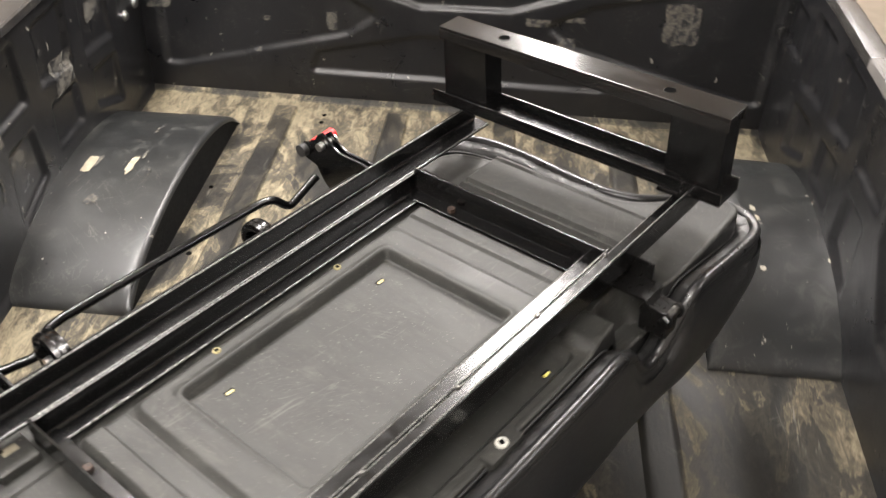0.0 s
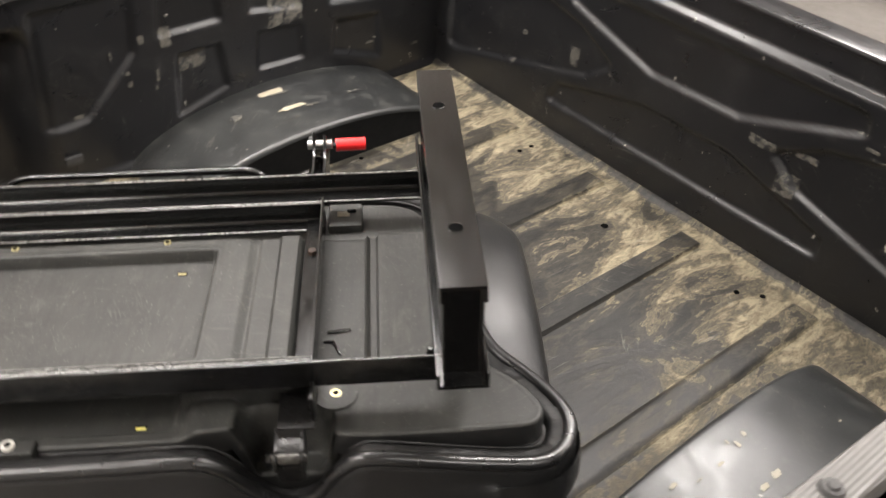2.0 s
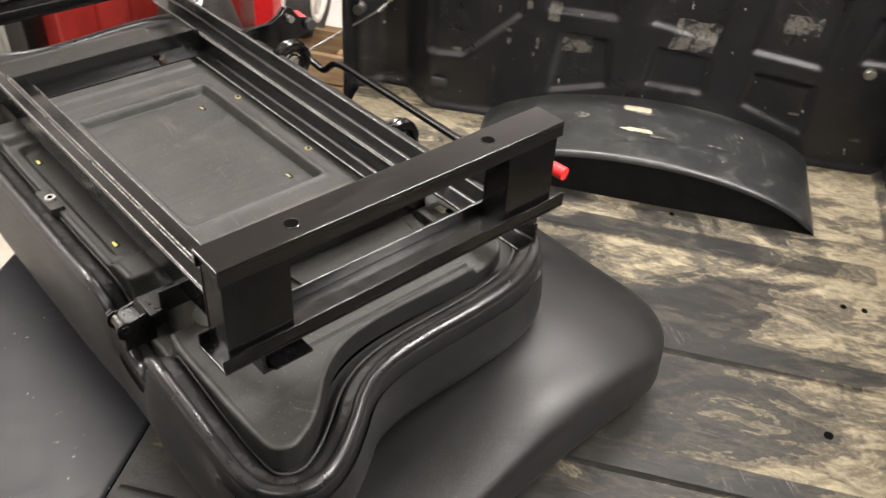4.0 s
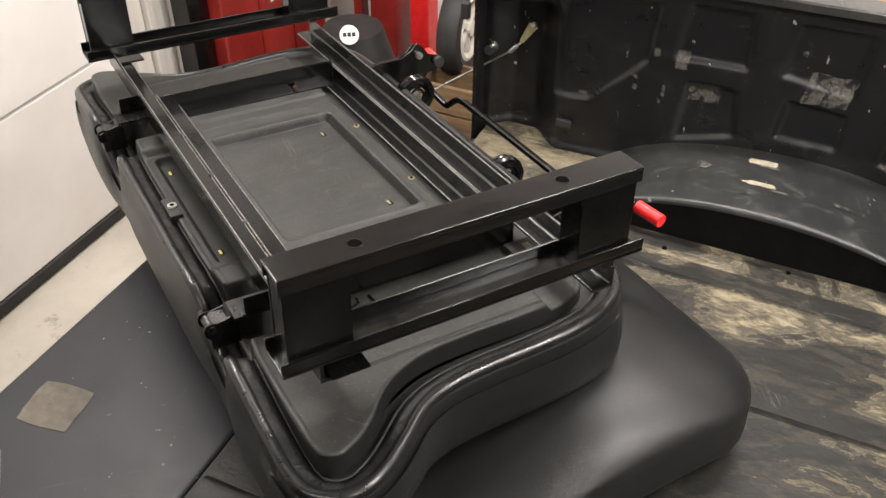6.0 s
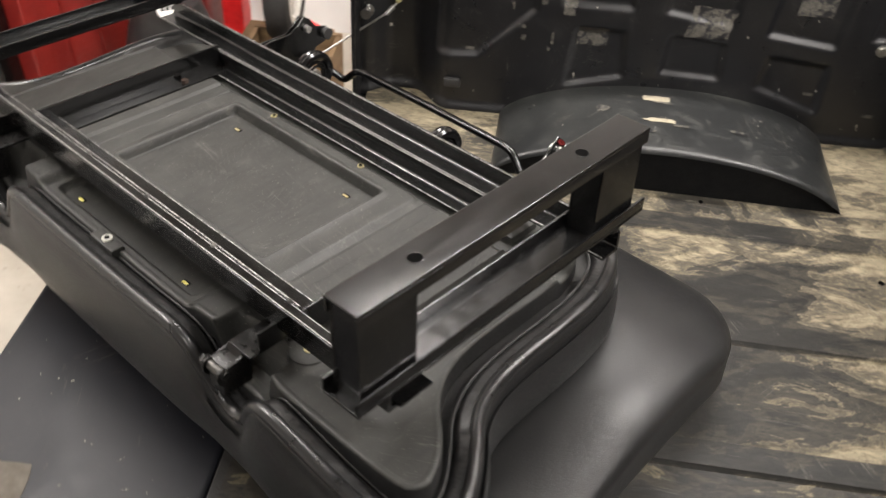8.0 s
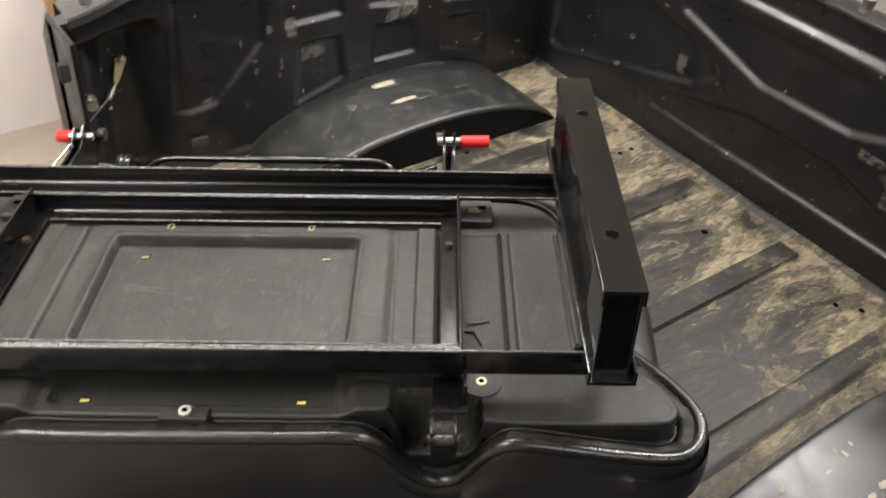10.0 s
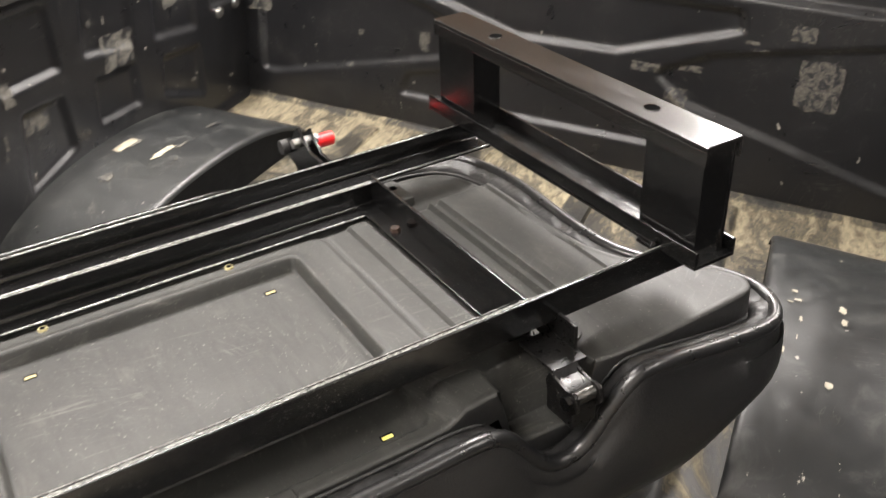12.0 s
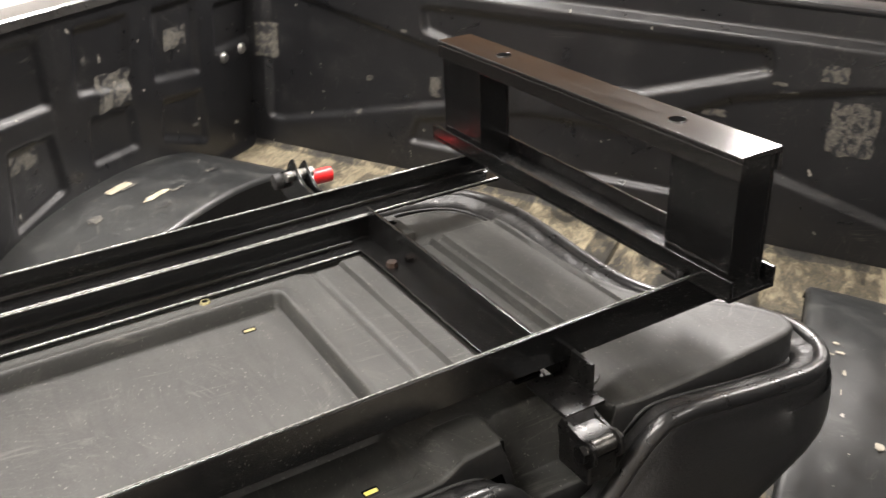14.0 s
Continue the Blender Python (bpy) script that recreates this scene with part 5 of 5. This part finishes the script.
        floor_w = -(0.0025 + 0.0663 * u) + 0.010
        top = 0.110 + 0.075 * smooth(-0.12, 0.22, vv) - 0.035 * smooth(0.26, 0.50, vv)
        v.co = Vector((u, vv, floor_w + (top - floor_w) * w_))
    part("lower_cushion", bm, VINYL, seat, "plump black grained vinyl seat cushion", angle=180)
    return seat


build_seat()


# ---- things behind the tailgate ----
def build_backdrop_things():
    cab = thing("tool_cabinet", "tall red painted steel cabinet against the garage wall", "cabinet")
    for y0, y1 in ((0.385, 0.595), (0.60, 0.80), (0.805, 1.03)):
        part("cabinet_door", box(-2.60, -2.40, y0, y1, GROUND_Z + 0.05, 0.55, bevel=0.012), RED_PAINT, cab)
    part("cabinet_base", box(-2.60, -2.41, 0.39, 1.025, GROUND_Z + 0.001, GROUND_Z + 0.049), RUBBER, cab)
    part("label_plate", box(-2.399, -2.3975, 0.665, 0.69, -0.17, -0.15), WHITE_WALL, cab)
    post = thing("black_post", "black square steel post beside the garage door", "post")
    part("post_shaft", box(-2.52, -2.45, 0.375 - 0.10, 0.380, GROUND_Z + 0.004, 0.7, bevel=0.005), STEEL, post)
    part("base_plate", box(-2.54, -2.43, 0.26, 0.382, GROUND_Z, GROUND_Z + 0.004), STEEL, post)
    col = thing("red_jack_stand", "tall red painted steel jack column standing on concrete", "jack")
    part("column", box(-2.235, -2.12, 1.10, 1.30, GROUND_Z + 0.03, 0.35, bevel=0.012), RED_PAINT, col)
    part("guide_rail", box(-2.075, -1.99, 1.14, 1.24, GROUND_Z + 0.03, 0.35, bevel=0.012), RED_GRIP, col, "bright red guide rail")
    part("side_strut", box(-2.345, -2.305, 1.16, 1.22, GROUND_Z + 0.03, 0.35, bevel=0.006), RED_PAINT, col)
    part("foot", box(-2.36, -1.97, 1.06, 1.34, GROUND_Z, GROUND_Z + 0.03, bevel=0.004), RED_PAINT, col)
    mach = thing("shop_vacuum", "squat black shop vacuum with round white badge", "vacuum")
    part("drum", cyl((-2.105, 0.74, GROUND_Z + 0.04), (-2.105, 0.74, -0.42), 0.17, 28, 0.16), RUBBER, mach)
    part("lid", cyl((-2.105, 0.74, -0.42), (-2.105, 0.74, -0.24), 0.165, 28, 0.11), RUBBER, mach)
    face = Matrix.Translation((-2.050, 0.62, -0.206)) @ Vector((1.43, -2.5, 1.50)).to_track_quat("Z", "Y").to_matrix().to_4x4()
    badge = part("badge", prism([(0.034 * math.cos(2 * math.pi * k / 28), 0.034 * math.sin(2 * math.pi * k / 28)) for k in range(28)], -0.02, 0.004, "z", bevel=0.001, m=face), WHITE_WALL, mach, "round white badge with dark bars")
    for s in (-0.016, 0.0, 0.016):
        part("badge_bar", box(s - 0.006, s + 0.006, -0.006, 0.008, 0.0042, 0.0052, m=face), RUBBER, badge)
    for a in range(4):
        t = a * math.pi / 2 + 0.7
        c = Vector((-2.105 + 0.13 * math.cos(t), 0.74 + 0.13 * math.sin(t), GROUND_Z + 0.02))
        part("caster", cyl(c - Vector((0.012, 0, 0)), c + Vector((0.012, 0, 0)), 0.02, 14), RUBBER, mach)
    crate = thing("wooden_crate", "pale pine slatted crate on the concrete floor", "crate")
    for k in range(3):
        z0 = GROUND_Z + 0.010 + k * 0.116
        part("slat", box(-1.84, -1.53, 0.66, 0.68, z0, z0 + 0.108, bevel=0.004), WOOD, crate)
        part("slat", box(-1.84, -1.82, 0.684, 0.82, z0, z0 + 0.108, bevel=0.004), WOOD, crate)
        part("slat", box(-1.55, -1.53, 0.684, 0.82, z0, z0 + 0.108, bevel=0.004), WOOD, crate)
    for x in (-1.808, -1.562):
        part("corner_post", box(x - 0.01, x + 0.01, 0.684, 0.72, GROUND_Z, GROUND_Z + 0.350, bevel=0.003), WOOD, crate)
    part("back_board", box(-1.84, -1.53, 0.824, 0.84, GROUND_Z, GROUND_Z + 0.350, bevel=0.003), WOOD, crate)
    blk = thing("timber_block", "rough pine timber block under the small wheel", "wood block")
    part("beam", box(-1.92, -1.60, 0.86, 1.02, GROUND_Z, GROUND_Z + 0.262, bevel=0.006), WOOD, blk)
    wheel = thing("spare_wheel", "small black tyre on a pale spoked wheel", "wheel", pose(-1.755, 0.94, GROUND_Z + 0.262 + 0.1845, 0, 0, 4))
    bm = bmesh.new()
    prof = [(0.118, -0.036), (0.150, -0.046), (0.174, -0.038), (0.1845, -0.014), (0.1845, 0.014), (0.174, 0.038), (0.150, 0.046), (0.118, 0.036)]
    n = 40
    rings = [[bm.verts.new((y, r * math.cos(2 * math.pi * i / n), r * math.sin(2 * math.pi * i / n))) for r, y in prof] for i in range(n)]
    for i in range(n):
        for k in range(len(prof)):
            bm.faces.new((rings[i][k], rings[(i + 1) % n][k], rings[(i + 1) % n][(k + 1) % len(prof)], rings[i][(k + 1) % len(prof)]))
    bmesh.ops.recalc_face_normals(bm, faces=bm.faces)
    part("tyre", bm, RUBBER, wheel)
    bm = bmesh.new()
    add_tube(bm, [(0.026, 0.112 * math.cos(t), 0.112 * math.sin(t)) for t in np.linspace(0, 2 * math.pi, 41)], 0.015, 8)
    add_cyl(bm, (-0.03, 0, 0), (0.04, 0, 0), 0.03, 20)
    rim = part("rim", bm, WHEEL_WHITE, wheel, "pale plastic rim")
    for k in range(6):
        a = k * math.pi / 3
        part("spoke", box(0.008, 0.030, -0.011, 0.011, 0.026, 0.108, bevel=0.004, m=Matrix.Rotation(a, 4, "X")), WHEEL_WHITE, rim)
    board = thing("leaning_board", "grey weathered board leaning against the white wall", "board")
    part("plank", box(-1.38, -1.32, 1.41, 1.435, GROUND_Z + 0.002, 0.6, bevel=0.003), JAMB, board)
    pole = thing("upright_pole", "pale grey upright pole standing before the carton", "pole")
    part("shaft", box(-0.955, -0.905, 0.805, 0.845, GROUND_Z + 0.012, 0.75, bevel=0.008), JAMB, pole)
    part("base_plate", box(-0.98, -0.88, 0.78, 0.855, GROUND_Z, GROUND_Z + 0.0118, bevel=0.002), JAMB, pole)
    carton = thing("cardboard_carton", "large brown cardboard carton by the wall", "box")
    part("carton_side", box(-1.02, -0.10, 0.86, 1.38, GROUND_Z + 0.001, 0.075, bevel=0.006), CARTON, carton)
    part("carton_flap", box(-1.015, -0.105, 0.865, 1.12, 0.0755, 0.080), CARTON, carton)
    part("carton_flap", box(-1.015, -0.105, 1.124, 1.375, 0.0755, 0.080), CARTON, carton)
    tray = thing("red_tray", "brick-red metal tray on the concrete floor", "tray")
    bm = box(-2.08, -1.82, -0.24, 0.06, GROUND_Z, GROUND_Z + 0.012, bevel=0.003)
    part("tray_base", bm, RED_PAINT, tray)
    for b in ((-2.08, -2.068, -0.24, 0.06), (-1.832, -1.82, -0.24, 0.06), (-2.067, -1.833, -0.24, -0.228), (-2.067, -1.833, 0.048, 0.06)):
        part("tray_side", box(*b, GROUND_Z + 0.0125, GROUND_Z + 0.10, bevel=0.002), RED_PAINT, tray)


build_backdrop_things()
